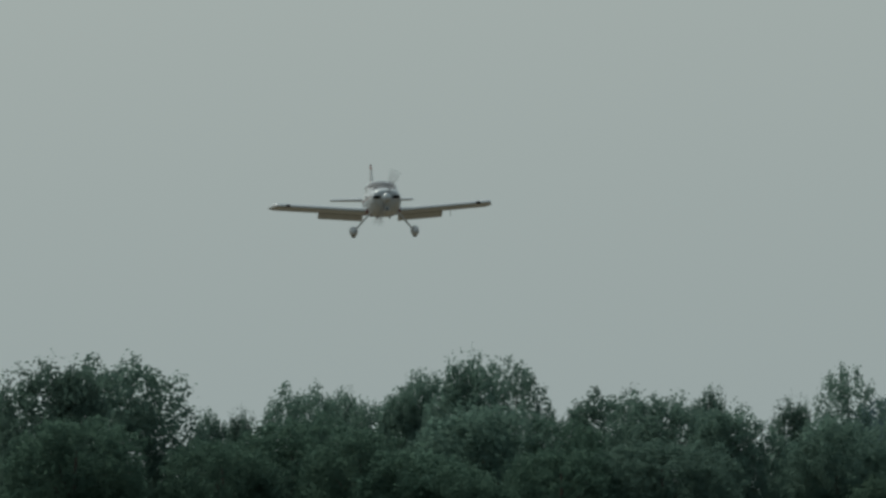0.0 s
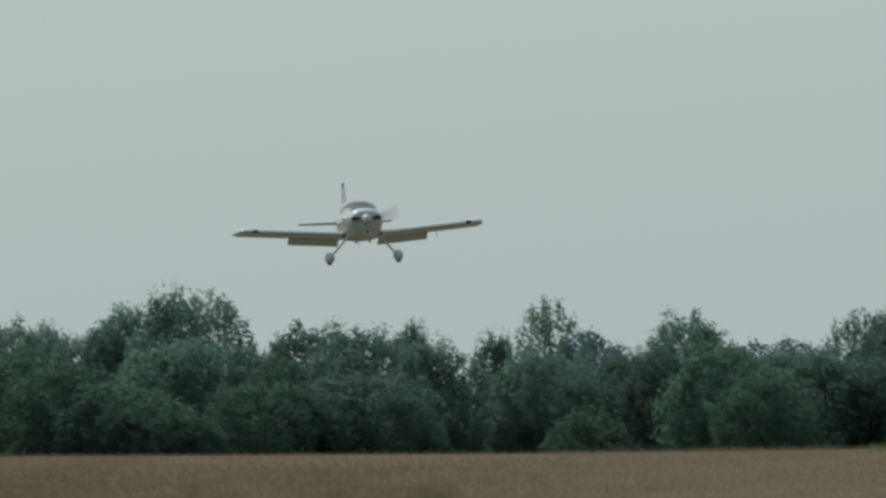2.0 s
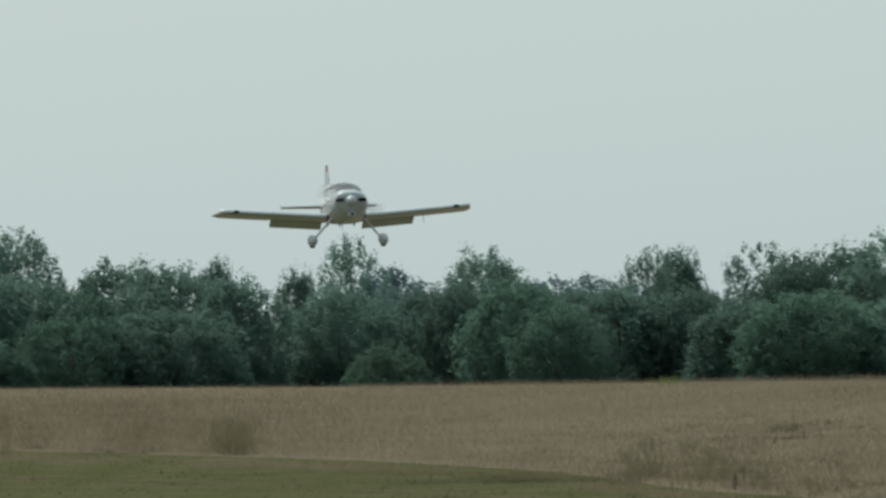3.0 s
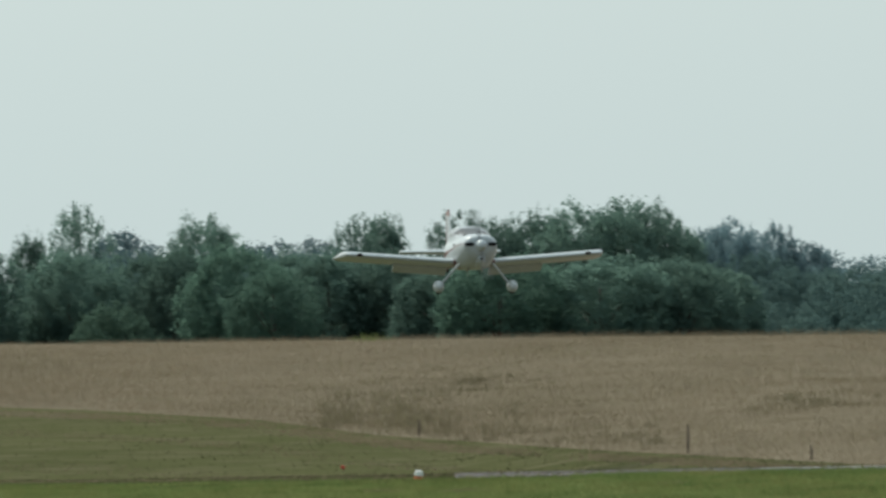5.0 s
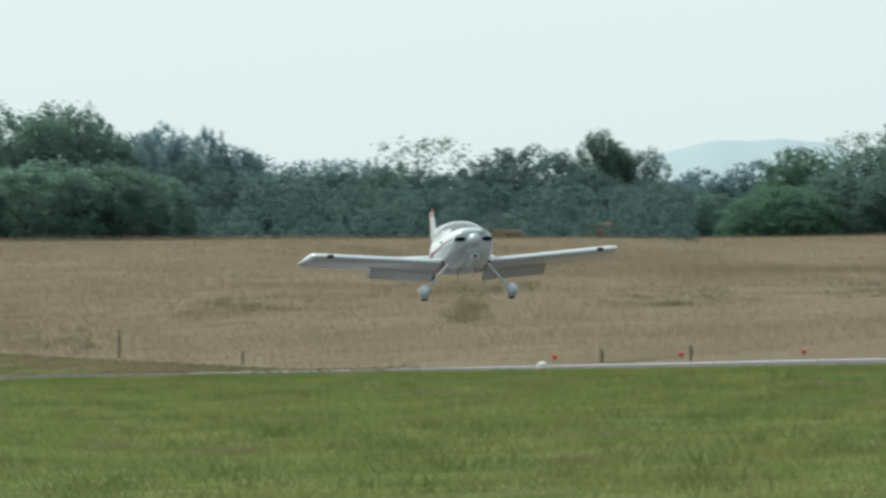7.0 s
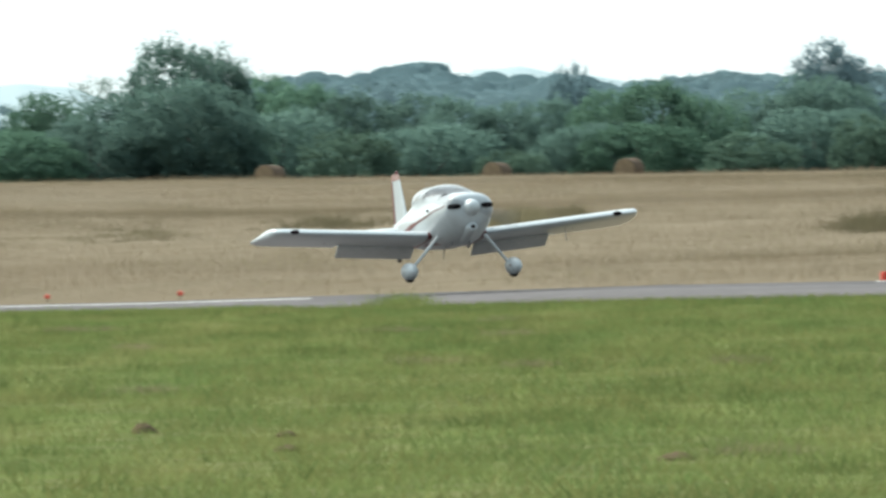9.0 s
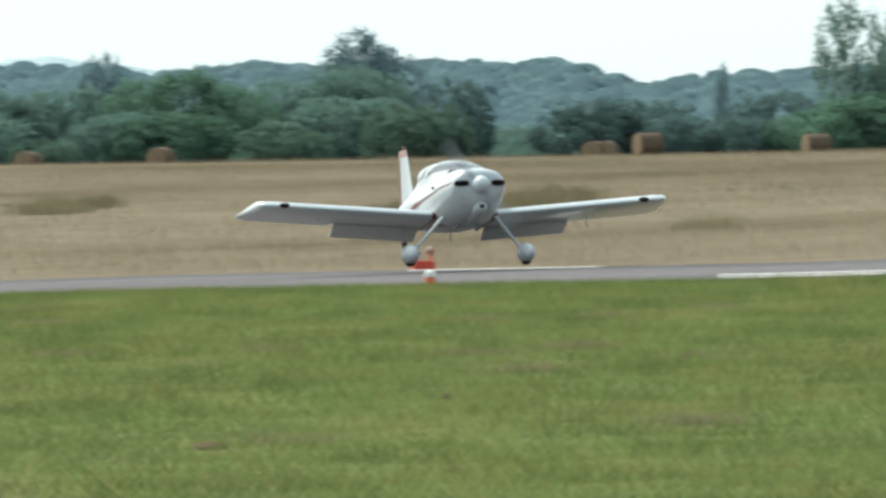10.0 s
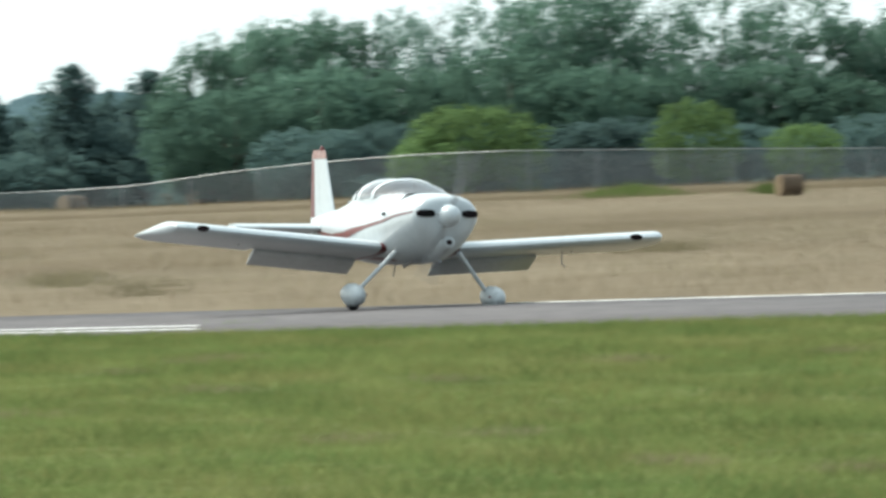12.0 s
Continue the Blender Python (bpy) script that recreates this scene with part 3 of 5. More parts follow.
# ---- trees ----
def crown_mesh(name, seed, lobes, cards, size, mat, shape="round", gap=0.0, ruffle=0.4):
    """Many small bent leaves in clumps. The crown fills a body one wide and one high, its foot at zero."""
    rng = np.random.default_rng(seed)
    cs, rs = [], []
    for i in range(lobes):
        if shape == "cone":
            h = rng.uniform(0.02, 0.97)
            rad = 0.5 * (1 - h) ** 0.7
            q = rng.uniform(0, math.tau)
            d = rad * rng.uniform(0.15, 0.85)
            cs.append((d * math.cos(q), d * math.sin(q), h))
            rs.append((0.022 + 0.24 * rad, 0.022 + 0.24 * rad, 0.04 + 0.075 * (1 - h)))
        else:
            q, u = rng.uniform(0, math.tau), rng.uniform(-0.9, 1)
            low = 0.30 if shape == "tall" else 0.42
            k = rng.uniform(0.55, 1.0)
            wide = 0.40 if u > -0.4 else 0.34
            s = math.sqrt(max(0.0, 1 - abs(u) ** 2.6))
            cs.append((wide * k * s * math.cos(q), wide * k * s * math.sin(q), 0.54 + (0.42 if u > 0 else low) * k * u))
            t = rng.uniform(0.075, 0.155) * (1 - gap * 0.4)
            rs.append((t, t, t * 0.95))
    if shape == "cone":  # a full heart along the stem
        for h in np.linspace(0.04, 0.9, 16):
            t = 0.34 * (1 - h) ** 0.85
            cs.append((0, 0, h))
            rs.append((t, t, 0.06))
    else:  # smaller tufts all round the outside, over a few broad swellings
        swell = rng.normal(size=(5, 3)) + [0, 0, 0.5]
        swell /= np.linalg.norm(swell, axis=1)[:, None]
        count = int(lobes * 2.4)
        for i in range(count):
            u, q = 1 - 1.72 * (i + 0.5) / count, i * 2.399963 + rng.uniform(-0.2, 0.2)
            s = math.sqrt(1 - u * u)
            d = np.array([s * math.cos(q), s * math.sin(q), u])
            k = 0.84 + 0.2 * max(0.0, float((swell @ d).max())) ** 6 + rng.uniform(-0.05, 0.06)
            k /= (s ** 2.4 + abs(u) ** 2.4) ** (1 / 2.4)
            cs.append((0.44 * k * d[0], 0.44 * k * d[1], 0.53 + 0.43 * k * u))
            t = rng.uniform(0.045, 0.085) * (1 - gap * 0.5)
            rs.append((t, t, t * 0.85))
    lobes = len(cs)
    cs, rs = np.array(cs), np.array(rs)
    if shape != "cone":
        cs[0], rs[0] = (0, 0, 0.5), (0.35 * (1 - gap), 0.35 * (1 - gap), 0.37 * (1 - gap))
    pick = rng.choice(lobes, cards, p=(rs[:, 0] ** 1.6) / (rs[:, 0] ** 1.6).sum())
    # each lobe carries twigs, each twig a small bunch of leaves
    twigs = 44 if shape == "cone" else 90
    way = rng.normal(size=(lobes, twigs, 3))
    way /= np.linalg.norm(way, axis=2)[..., None]
    reach = rng.uniform(0.55, 1.0, (lobes, twigs))
    k = rng.integers(0, twigs, cards)
    d = way[pick, k]
    tuft = np.minimum(rs[pick][:, :1] * 0.2, 0.016)
    c = cs[pick] + d * rs[pick] * reach[pick, k][:, None] + rng.normal(0, 1, (cards, 3)) * tuft * [1, 1, 0.75]
    low, high = np.quantile(c[:, 2], (0.001, 0.995))
    c[:, 2] = np.maximum((c[:, 2] - low) / (high - low), 0.0)
    nrm = d + rng.normal(0, ruffle, (cards, 3)) + np.array([0, 0, 0.35])
    nrm /= np.linalg.norm(nrm, axis=1)[:, None]
    a = np.cross(nrm, rng.normal(size=(cards, 3)))
    a /= np.linalg.norm(a, axis=1)[:, None]
    e = np.cross(nrm, a)
    s = size * rng.uniform(0.6, 1.35, cards)[:, None]
    V = np.stack([c - a * s, c + a * s * 0.7 - e * s * 0.62 - nrm * s * 0.15, c + a * s * 0.7 + e * s * 0.62 - nrm * s * 0.15], 1).reshape(-1, 3)
    return mesh_of(name, V, np.arange(cards * 3).reshape(-1, 3), mat)


def trunk_mesh(seed, fork=0.35, top=0.85, girth=0.028, limbs=5):
    rng = random.Random(seed)
    bm = tube([(0, 0, -0.06), (0.01, 0, fork * 0.5), (rng.uniform(-0.02, 0.02), 0.01, fork), (rng.uniform(-0.05, 0.05), 0, top)], [girth * 1.25, girth, girth * 0.8, girth * 0.25], 7)
    for i in range(limbs):
        q = math.tau * i / limbs + rng.uniform(-0.4, 0.4)
        z0 = fork * rng.uniform(0.75, 1.3)
        l = rng.uniform(0.2, 0.34)
        limb = tube([(0, 0, z0), (l * 0.5 * math.cos(q), l * 0.5 * math.sin(q), z0 + 0.14), (l * math.cos(q), l * math.sin(q), z0 + rng.uniform(0.22, 0.36))], [girth * 0.5, girth * 0.36, girth * 0.12], 5)
        tmp = bpy.data.meshes.new("limb")
        limb.to_mesh(tmp)
        limb.free()
        bm.from_mesh(tmp)
        bpy.data.meshes.remove(tmp)
    me = bpy.data.meshes.new("trunk")
    bmesh.ops.recalc_face_normals(bm, faces=bm.faces)
    bm.to_mesh(me)
    bm.free()
    me.materials.append(BARK)
    me.shade_smooth()
    return me


TREE_KINDS = {}


def tree_kind(key, name, label, category, crowns, trunk):
    TREE_KINDS[key] = (name, label, category, crowns, trunk)


def crowns(key, mat, shape="round", lobes=34, cards=2600, size=0.030, gap=0.0, n=3):
    return [crown_mesh("crown", 100 + 17 * i + len(key) * 7, lobes, cards, size, mat, shape, gap) for i in range(n)]


tree_kind("oak", "broadleaf_tree", "dense dark green broadleaf tree at the field's edge", "tree", crowns("oak", LEAF, lobes=46, cards=19000, size=0.0155, n=4), trunk_mesh(1))
tree_kind("mid", "broadleaf_tree", "broadleaf tree beyond the field, haze put into its blue-green colour", "tree", crowns("middle", LEAF_MID, lobes=46, cards=18000, size=0.0155, n=4), trunk_mesh(11))
tree_kind("green", "broadleaf_tree", "large green broadleaf tree behind the fence, haze put into its colour", "tree", crowns("greens", LEAF_GREEN, lobes=44, cards=18000, size=0.0145, gap=0.12, n=4), trunk_mesh(12))
tree_kind("light", "broadleaf_tree", "lighter green broadleaf tree at the field's edge", "tree", crowns("light", LEAF_LIGHT, lobes=44, cards=17000, size=0.0155), trunk_mesh(2))
tree_kind("soft", "broadleaf_tree", "rounded blue-green broadleaf tree at the field's edge", "tree", crowns("softer", LEAF_SOFT, lobes=44, cards=17000, size=0.0155), trunk_mesh(13))
tree_kind("open", "open_crowned_tree", "tall broadleaf tree with gaps in its crown", "tree", crowns("open", LEAF, "tall", 34, 9000, 0.0155, 0.30), trunk_mesh(3, 0.3, 0.92, 0.02, 7))
tree_kind("airy", "open_crowned_tree", "tall green tree with sky showing through its crown, haze put into its colour", "tree", crowns("airiest", LEAF_GREEN, "tall", 40, 9500, 0.0125, 0.42), trunk_mesh(14, 0.3, 0.92, 0.018, 8))
tree_kind("sparse", "sparse_tree", "thin grey-green tree with see-through crown", "tree", crowns("sparse", LEAF_GREY, "tall", 34, 3200, 0.0125, 0.5), trunk_mesh(4, 0.25, 0.9, 0.016, 8))
tree_kind("bush", "bush", "low rounded grey-green bush before the trees", "bush", crowns("bushy", LEAF_GREY, lobes=26, cards=7000, size=0.021), trunk_mesh(5, 0.2, 0.6, 0.02, 6))
tree_kind("lime", "bush", "bright yellow-green bush behind the fence", "bush", crowns("limes", LEAF_LIME, lobes=28, cards=9000, size=0.018), trunk_mesh(6, 0.2, 0.6, 0.02, 6))
tree_kind("cedar", "conifer", "dark pointed conifer in a close row", "conifer", crowns("cedar", NEEDLE, "cone", 240, 18000, 0.0145), trunk_mesh(7, 0.1, 0.96, 0.022, 3))
tree_kind("far", "distant_tree", "broadleaf tree standing far off, haze put into its blue-green colour", "tree", crowns("farther", LEAF_FAR, lobes=36, cards=9000, size=0.019), trunk_mesh(8))
tree_kind("pine", "dark_tree", "dark spreading tree with layered branches", "tree", crowns("pines", NEEDLE, lobes=36, cards=11000, size=0.017), trunk_mesh(9, 0.3, 0.8, 0.02, 6))
planted = [0]


def tree(key, b, top, half, r):
    """A tree at a bearing and distance, from the ground to the given top, so many units wide to each side."""
    name, label, category, cr, tk = TREE_KINDS[key]
    planted[0] += 1
    i = planted[0]
    z0 = float(land_z(b, r)) - 0.1
    high = height_at(top, r) - z0
    wide = (4.1 if key == "cedar" else 2.75) * half / FOCAL * r
    root = new(name)
    root.empty_display_size = 0.2
    tagged(root, label, category)
    rng = random.Random(i * 31)
    a = (b - MIDDLE) / FOCAL
    turn = rng.uniform(0, 360)
    root.matrix_world = pose(r * math.sin(a), r * math.cos(a), z0, 0, 0, turn)
    c = new("crown", cr[i % len(cr)])
    c.parent = root
    lift = high * (0.14 if key in ("open", "sparse") else 0.04)
    c.location, c.scale = (0, 0, lift), (wide, wide, high - lift)
    t = new("trunk", tk)
    t.parent = root
    g = max(0.5, min(wide / high, 1.0))
    t.scale = (high * g, high * g, high * 0.93)
    return root


# bearing, top, half width, distance
LEFT_ROW = [
    ("oak", -1850, -20, 110, 650), ("oak", -1665, -24, 95, 640), ("oak", -1565, -30, 105, 648), ("soft", -1640, 60, 100, 632), ("oak", -1425, 50, 32, 660), ("oak", -1378, 52, 30, 655),
    ("oak", -1275, 12, 62, 665), ("oak", -1220, 18, 45, 668), ("soft", -1290, 58, 95, 640), ("soft", -1400, 95, 85, 630), ("soft", -1180, 75, 80, 632), ("oak", -1165, 32, 45, 662),
    ("oak", -1090, -10, 62, 655), ("oak", -1012, -34, 62, 650), ("open", -935, -32, 62, 652), ("oak", -985, 40, 105, 640), ("soft", -1090, 110, 95, 630), ("soft", -850, 60, 60, 640),
    ("oak", -790, 20, 75, 648), ("oak", -700, 24, 80, 645), ("oak", -626, 14, 32, 652), ("oak", -590, 45, 70, 642), ("soft", -860, 105, 80, 632), ("oak", -700, 95, 110, 634), ("soft", -1000, 150, 70, 628),
    ("oak", -490, 33, 38, 655), ("open", -402, -22, 55, 652), ("oak", -420, 60, 85, 645), ("bush", -350, 150, 62, 626), ("oak", -280, 62, 70, 655),
    ("oak", -182, 2, 62, 652), ("soft", -130, 45, 80, 640), ("oak", -230, 55, 55, 645), ("oak", -40, 60, 70, 650), ("soft", -60, 90, 70, 635), ("open", 78, -4, 45, 650), ("oak", 135, -2, 45, 652), ("oak", 40, 60, 80, 640), ("oak", 160, 60, 80, 640),
    ("open", 276, -12, 60, 650), ("oak", 330, 6, 65, 645), ("oak", 415, -6, 75, 648), ("oak", 500, -24, 90, 645), ("oak", 575, -28, 80, 648), ("oak", 640, 0, 60, 650), ("soft", 340, 65, 100, 632), ("oak", 520, 70, 120, 634), ("oak", 660, 70, 90, 636), ("oak", 240, 80, 80, 636),
    # Pines on these two lines: broadleaf trees, their shaded look put into darker leaves.
    ("far", 700, 18, 40, 1000), ("far", 755, 4, 48, 1000), ("far", 832, 10, 34, 1000), ("far", 885, 44, 50, 1000), ("pine", 800, 62, 70, 700), ("oak", 720, 85, 80, 660), ("pine", 880, 85, 70, 690), ("pine", 960, 85, 70, 720), ("pine", 1050, 80, 80, 730), ("pine", 1140, 75, 75, 735),
    ("sparse", 1205, 22, 100, 720), ("pine", 1230, 85, 90, 715), ("pine", 1330, 70, 70, 720), ("pine", 1390, 42, 80, 725), ("pine", 1455, 50, 60, 722), ("oak", 1528, 16, 56, 730), ("pine", 1600, 46, 45, 735), ("pine", 1500, 80, 90, 715), ("pine", 1620, 100, 60, 725),
]
MIDDLE_ROW = [
    ("far", 1710, 82, 70, 860), ("far", 1800, 66, 70, 860), ("light", 1880, 44, 70, 855), ("sparse", 1968, 12, 70, 850), ("mid", 1990, 45, 70, 845), ("mid", 2110, -48, 80, 850), ("mid", 2180, -34, 65, 852), ("mid", 2130, 20, 110, 840), ("light", 1850, 110, 90, 835), ("mid", 1960, 90, 90, 838), ("mid", 1700, 120, 80, 840),
    ("light", 2270, 12, 75, 860), ("light", 2350, 26, 70, 855), ("mid", 2430, 42, 70, 850), ("mid", 2300, 70, 90, 842), ("bush", 2422, 108, 78, 830), ("mid", 2545, 44, 70, 855), ("mid", 2610, 50, 60, 850), ("mid", 2690, 58, 62, 850), ("bush", 2690, 140, 45, 828), ("bush", 2735, 146, 40, 826), ("mid", 2780, 52, 62, 855), ("mid", 2560, 95, 110, 838),
    ("light", 2875, 38, 62, 850), ("light", 2965, 20, 75, 848), ("light", 3050, 50, 65, 846), ("mid", 2840, 95, 80, 838), ("light", 2930, 95, 100, 836), ("mid", 3118, 36, 65, 852), ("mid", 3190, 40, 60, 850), ("mid", 3260, 12, 85, 846), ("bush", 3128, 112, 75, 828), ("mid", 3240, 70, 110, 838),
    ("bush", 3345, 80, 65, 830), ("bush", 3400, 86, 60, 832), ("mid", 3310, 70, 55, 840), ("pine", 3436, 36, 58, 842), ("bush", 3540, 120, 70, 900), ("pine", 3680, 74, 95, 838), ("pine", 3760, 72, 95, 840), ("pine", 3830, 100, 70, 836), ("light", 3920, 125, 60, 850), ("pine", 4005, 58, 75, 842), ("light", 4060, 90, 70, 835), ("pine", 3940, 100, 70, 836),
    ("open", 4140, -102, 58, 830), ("open", 4268, -118, 66, 832), ("open", 4215, -20, 70, 828), ("light", 4190, 60, 110, 826), ("light", 4300, 75, 90, 830), ("pine", 4420, 60, 60, 836),
    ("cedar", 4540, -30, 62, 820), ("cedar", 4606, -26, 60, 824), ("cedar", 4660, -50, 55, 822), ("cedar", 4704, -110, 70, 818), ("cedar", 4742, -124, 72, 820), ("cedar", 4810, -40, 60, 824), ("cedar", 4852, -62, 60, 820), ("cedar", 4905, -58, 66, 822), ("cedar", 4960, -20, 60, 826),
    ("cedar", 5048, -108, 84, 818), ("cedar", 5115, -60, 60, 824), ("cedar", 5188, -98, 88, 820), ("cedar", 5240, -50, 70, 826), ("pine", 4640, 40, 110, 815), ("pine", 4800, 40, 110, 816), ("pine", 5000, 40, 110, 815), ("pine", 5180, 30, 120, 816), ("cedar", 4480, 20, 50, 826),
]
RIGHT_ROW = [
    ("green", 5290, -152, 85, 800), ("green", 5385, -180, 90, 802), ("green", 5440, -192, 95, 798), ("green", 5540, -190, 80, 800), ("green", 5490, -110, 120, 790), ("green", 5340, -70, 120, 788), ("open", 5645, -205, 85, 800), ("sparse", 5730, -225, 50, 806), ("green", 5630, -110, 110, 792), ("green", 5740, -100, 90, 796),
    ("open", 5830, -236, 105, 800), ("green", 5925, -250, 110, 796), ("green", 5830, -140, 120, 790), ("airy", 6010, -235, 100, 800), ("airy", 6080, -240, 95, 796), ("airy", 6200, -250, 115, 798), ("green", 6120, -120, 110, 792), ("airy", 6330, -245, 115, 796), ("green", 6290, -120, 120, 792), ("green", 6450, -190, 110, 796), ("green", 6560, -220, 120, 800), ("green", 6420, -90, 120, 790),
    # Low pines here put the shade under the big crowns into leaf colour.
    ("green", 5960, -110, 110, 788), ("pine", 5600, -10, 90, 782), ("lime", 5772, -42, 108, 770), ("lime", 5690, 0, 70, 768), ("lime", 6155, -52, 68, 770), ("lime", 6345, -10, 60, 768), ("pine", 6480, -30, 100, 775), ("pine", 6010, -20, 120, 782), ("pine", 5480, 0, 100, 780), ("pine", 6240, -10, 110, 780),
]
for row in LEFT_ROW + MIDDLE_ROW + RIGHT_ROW:
    tree(*row)


# ---- far woods and mountain ----
def far_woods(name, skyline, r, mat, seed, step, half, cards, foot=170, label="", jitter=14, levels=5, back=60, dip=46, ruffle=0.35):
    """A wooded slope: rows of small crowns that climb to a skyline of (bearing, top)."""
    rng = np.random.default_rng(seed)
    V, F, n = [], [], 0
    base = crown_mesh("wood_clump", seed, 26, int(cards * 1.8), 0.042, mat, ruffle=ruffle)
    bv = np.empty(len(base.vertices) * 3, np.float32)
    base.vertices.foreach_get("co", bv)
    bv = bv.reshape(-1, 3)
    bf = np.array([p.vertices[:] for p in base.polygons])
    bpy.data.meshes.remove(base)
    xs, ys = zip(*skyline)
    for level in range(levels):
        for b in np.arange(xs[0], xs[-1], step * (1 + 0.1 * level)):
            b = b + rng.uniform(-step, step) * 0.4
            top = np.interp(b, xs, ys) + rng.uniform(-jitter, jitter) * (1 if level else 0.6)
            top = top + level * (foot - top) / levels
            rr = r - level * back + rng.uniform(-20, 20)
            h = rng.uniform(0.8, 1.25) * half
            wide = 2.2 * h / FOCAL * rr
            z1 = height_at(top, rr)
            z0 = z1 - wide * rng.uniform(0.8, 1.1)
            a = (b - MIDDLE) / FOCAL
            q = rng.uniform(0, math.tau)
            c, s = math.cos(q), math.sin(q)
            v = bv * [wide, wide, z1 - z0]
            v = np.stack([v[:, 0] * c - v[:, 1] * s + rr * math.sin(a), v[:, 0] * s + v[:, 1] * c + rr * math.cos(a), v[:, 2] + z0], 1)
            V.append(v)
            F.append(bf + n)
            n += len(v)
    # the slope itself, under the crowns
    bs = np.arange(xs[0] - 60, xs[-1] + 61, 60.0)
    rows = []
    for k in range(6):
        t = k / 5
        rr = r + 20 + (0.1 + (t - 1) * 1.0) * back * levels
        top = np.interp(bs, xs, ys) + dip
        z = np.where(k == 0, land_z(bs, rr) - 1, EYE - ((foot + 60) * (1 - t) + top * t - LEVEL) / FOCAL * rr)
        a = (bs - MIDDLE) / FOCAL
        rows.append(np.stack([rr * np.sin(a), rr * np.cos(a), z], 1))
    m = len(bs)
    V.append(np.concatenate(rows))
    F.append(np.array([(i * m + j, i * m + j + 1, (i + 1) * m + j + 1) for i in range(5) for j in range(m - 1)] + [(i * m + j, (i + 1) * m + j + 1, (i + 1) * m + j) for i in range(5) for j in range(m - 1)]) + n)
    return tagged(new(name, mesh_of(name, np.concatenate(V), np.concatenate(F), mat)), label, "woodland", kind="stuff")


far_woods("far_wood", [(-420, 60), (-345, 18), (-310, 22), (-250, 48), (-60, 36), (0, 30), (90, 42), (300, 80)], 1050, LEAF_FAR, 61, 38, 34, 480, 170, "wood behind the nearer trees, haze put into its blue-green colour", 8)
far_woods("far_wood", [(600, 70), (690, 20), (750, 8), (800, 20), (835, 12), (870, 40), (960, 66), (1040, 62), (1090, 60), (1200, 80), (1500, 95), (1900, 100)], 1150, LEAF_FAR, 62, 36, 34, 480, 170, "wood behind the nearer trees, haze put into its blue-green colour", 7)
HILL_LINE = [(2050, 60), (2300, -2), (2420, -10), (2540, -20), (2610, -10), (2700, -4), (2790, -10), (2880, 10), (2960, 11), (3050, -1), (3110, -13), (3160, -5), (3200, 1), (3300, -17), (3420, -9), (3480, -15), (3560, 1), (3620, -15), (3680, -3), (3740, 18), (3830, 22), (3900, 10), (4000, 16), (4070, 4), (4150, 0), (4250, 10), (4400, 10), (4470, -26), (4560, -20), (4700, -30), (4850, -60), (4950, -65), (5050, -70), (5200, -75), (5400, -60), (5700, -40), (6600, -30)]


def far_hillside(skyline, r, deep, foot, seed):
    """A wooded slope whose crowns close into one canopy of domes, with loose leaves over them."""
    rng = np.random.default_rng(seed)
    xs, ys = zip(*skyline)
    bs = np.arange(xs[0], xs[-1] + 1, 8.0)
    ds = np.arange(0, deep + 40, 1.0)  # from the foot to past the top
    t = np.clip(ds / deep, 0, 1)[:, None]
    rr = (r - deep + ds)[:, None]
    top = np.interp(bs, xs, ys)[None, :] + 20
    Z = EYE - ((foot + 40) * (1 - t) + top * t - LEVEL) / FOCAL * rr - np.clip(ds - deep, 0, 40)[:, None] * 0.12
    a = (bs - MIDDLE) / FOCAL
    X, Y = rr * np.sin(a), rr * np.cos(a)
    bump = np.zeros_like(Z)
    leaves = []
    for k in range(9000):  # broad crowns first, then the boughs that break them up
        ci, cj = rng.integers(3, len(ds) - 3), rng.integers(8, len(bs) - 8)
        broad = k < 2600
        R = rng.uniform(1.3, 2.3) if broad else rng.uniform(0.55, 1.1)
        wi, wj = int(R) + 2, int(R / 0.46) + 2
        sl = (slice(max(ci - wi, 0), ci + wi + 1), slice(max(cj - wj, 0), cj + wj + 1))
        d2 = ((X[sl] - X[ci, cj]) ** 2 + (Y[sl] - Y[ci, cj]) ** 2) / R ** 2
        dome = R * rng.uniform(0.45, 0.62) * np.sqrt(np.clip(1 - d2, 0, 1))
        foot_z = bump[ci, cj]
        bump[sl] = np.maximum(bump[sl], dome) if broad else np.where(d2 < 1, np.maximum(bump[sl], foot_z * 0.9 + dome * 0.7), bump[sl])
        q, f = rng.uniform(0, math.tau, 24), np.sqrt(rng.uniform(0, 1, 24)) * 1.05
        z = Z[ci, cj] + (0 if broad else foot_z * 0.8) + R * 0.5 * np.sqrt(np.clip(1 - f * f, 0, 1)) + rng.normal(0, 0.13, 24)
        leaves.append(np.stack([X[ci, cj] + R * f * np.cos(q), Y[ci, cj] + R * f * np.sin(q), z], 1))
    Z = Z + bump
    m, n = Z.shape
    grid = np.stack([X, Y, Z], -1).reshape(-1, 3)
    k = np.arange((m - 1) * n).reshape(m - 1, n)[:, :-1].ravel()
    F = np.concatenate([np.stack([k, k + 1, k + n + 1], 1), np.stack([k, k + n + 1, k + n], 1)])
    c = np.concatenate(leaves)
    e = rng.normal(0, 0.11, (len(c), 3, 3)) * [1, 1, 0.7]
    V = np.concatenate([grid, (c[:, None] + e).reshape(-1, 3)])
    F = np.concatenate([F, np.arange(len(c) * 3).reshape(-1, 3) + len(grid)])
    tagged(new("far_hillside", mesh_of("far_hillside", V, F, LEAF_HAZE, True)), "wooded hillside far beyond the field, blue haze put into its colour", "woodland", kind="stuff")


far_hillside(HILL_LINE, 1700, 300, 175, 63)
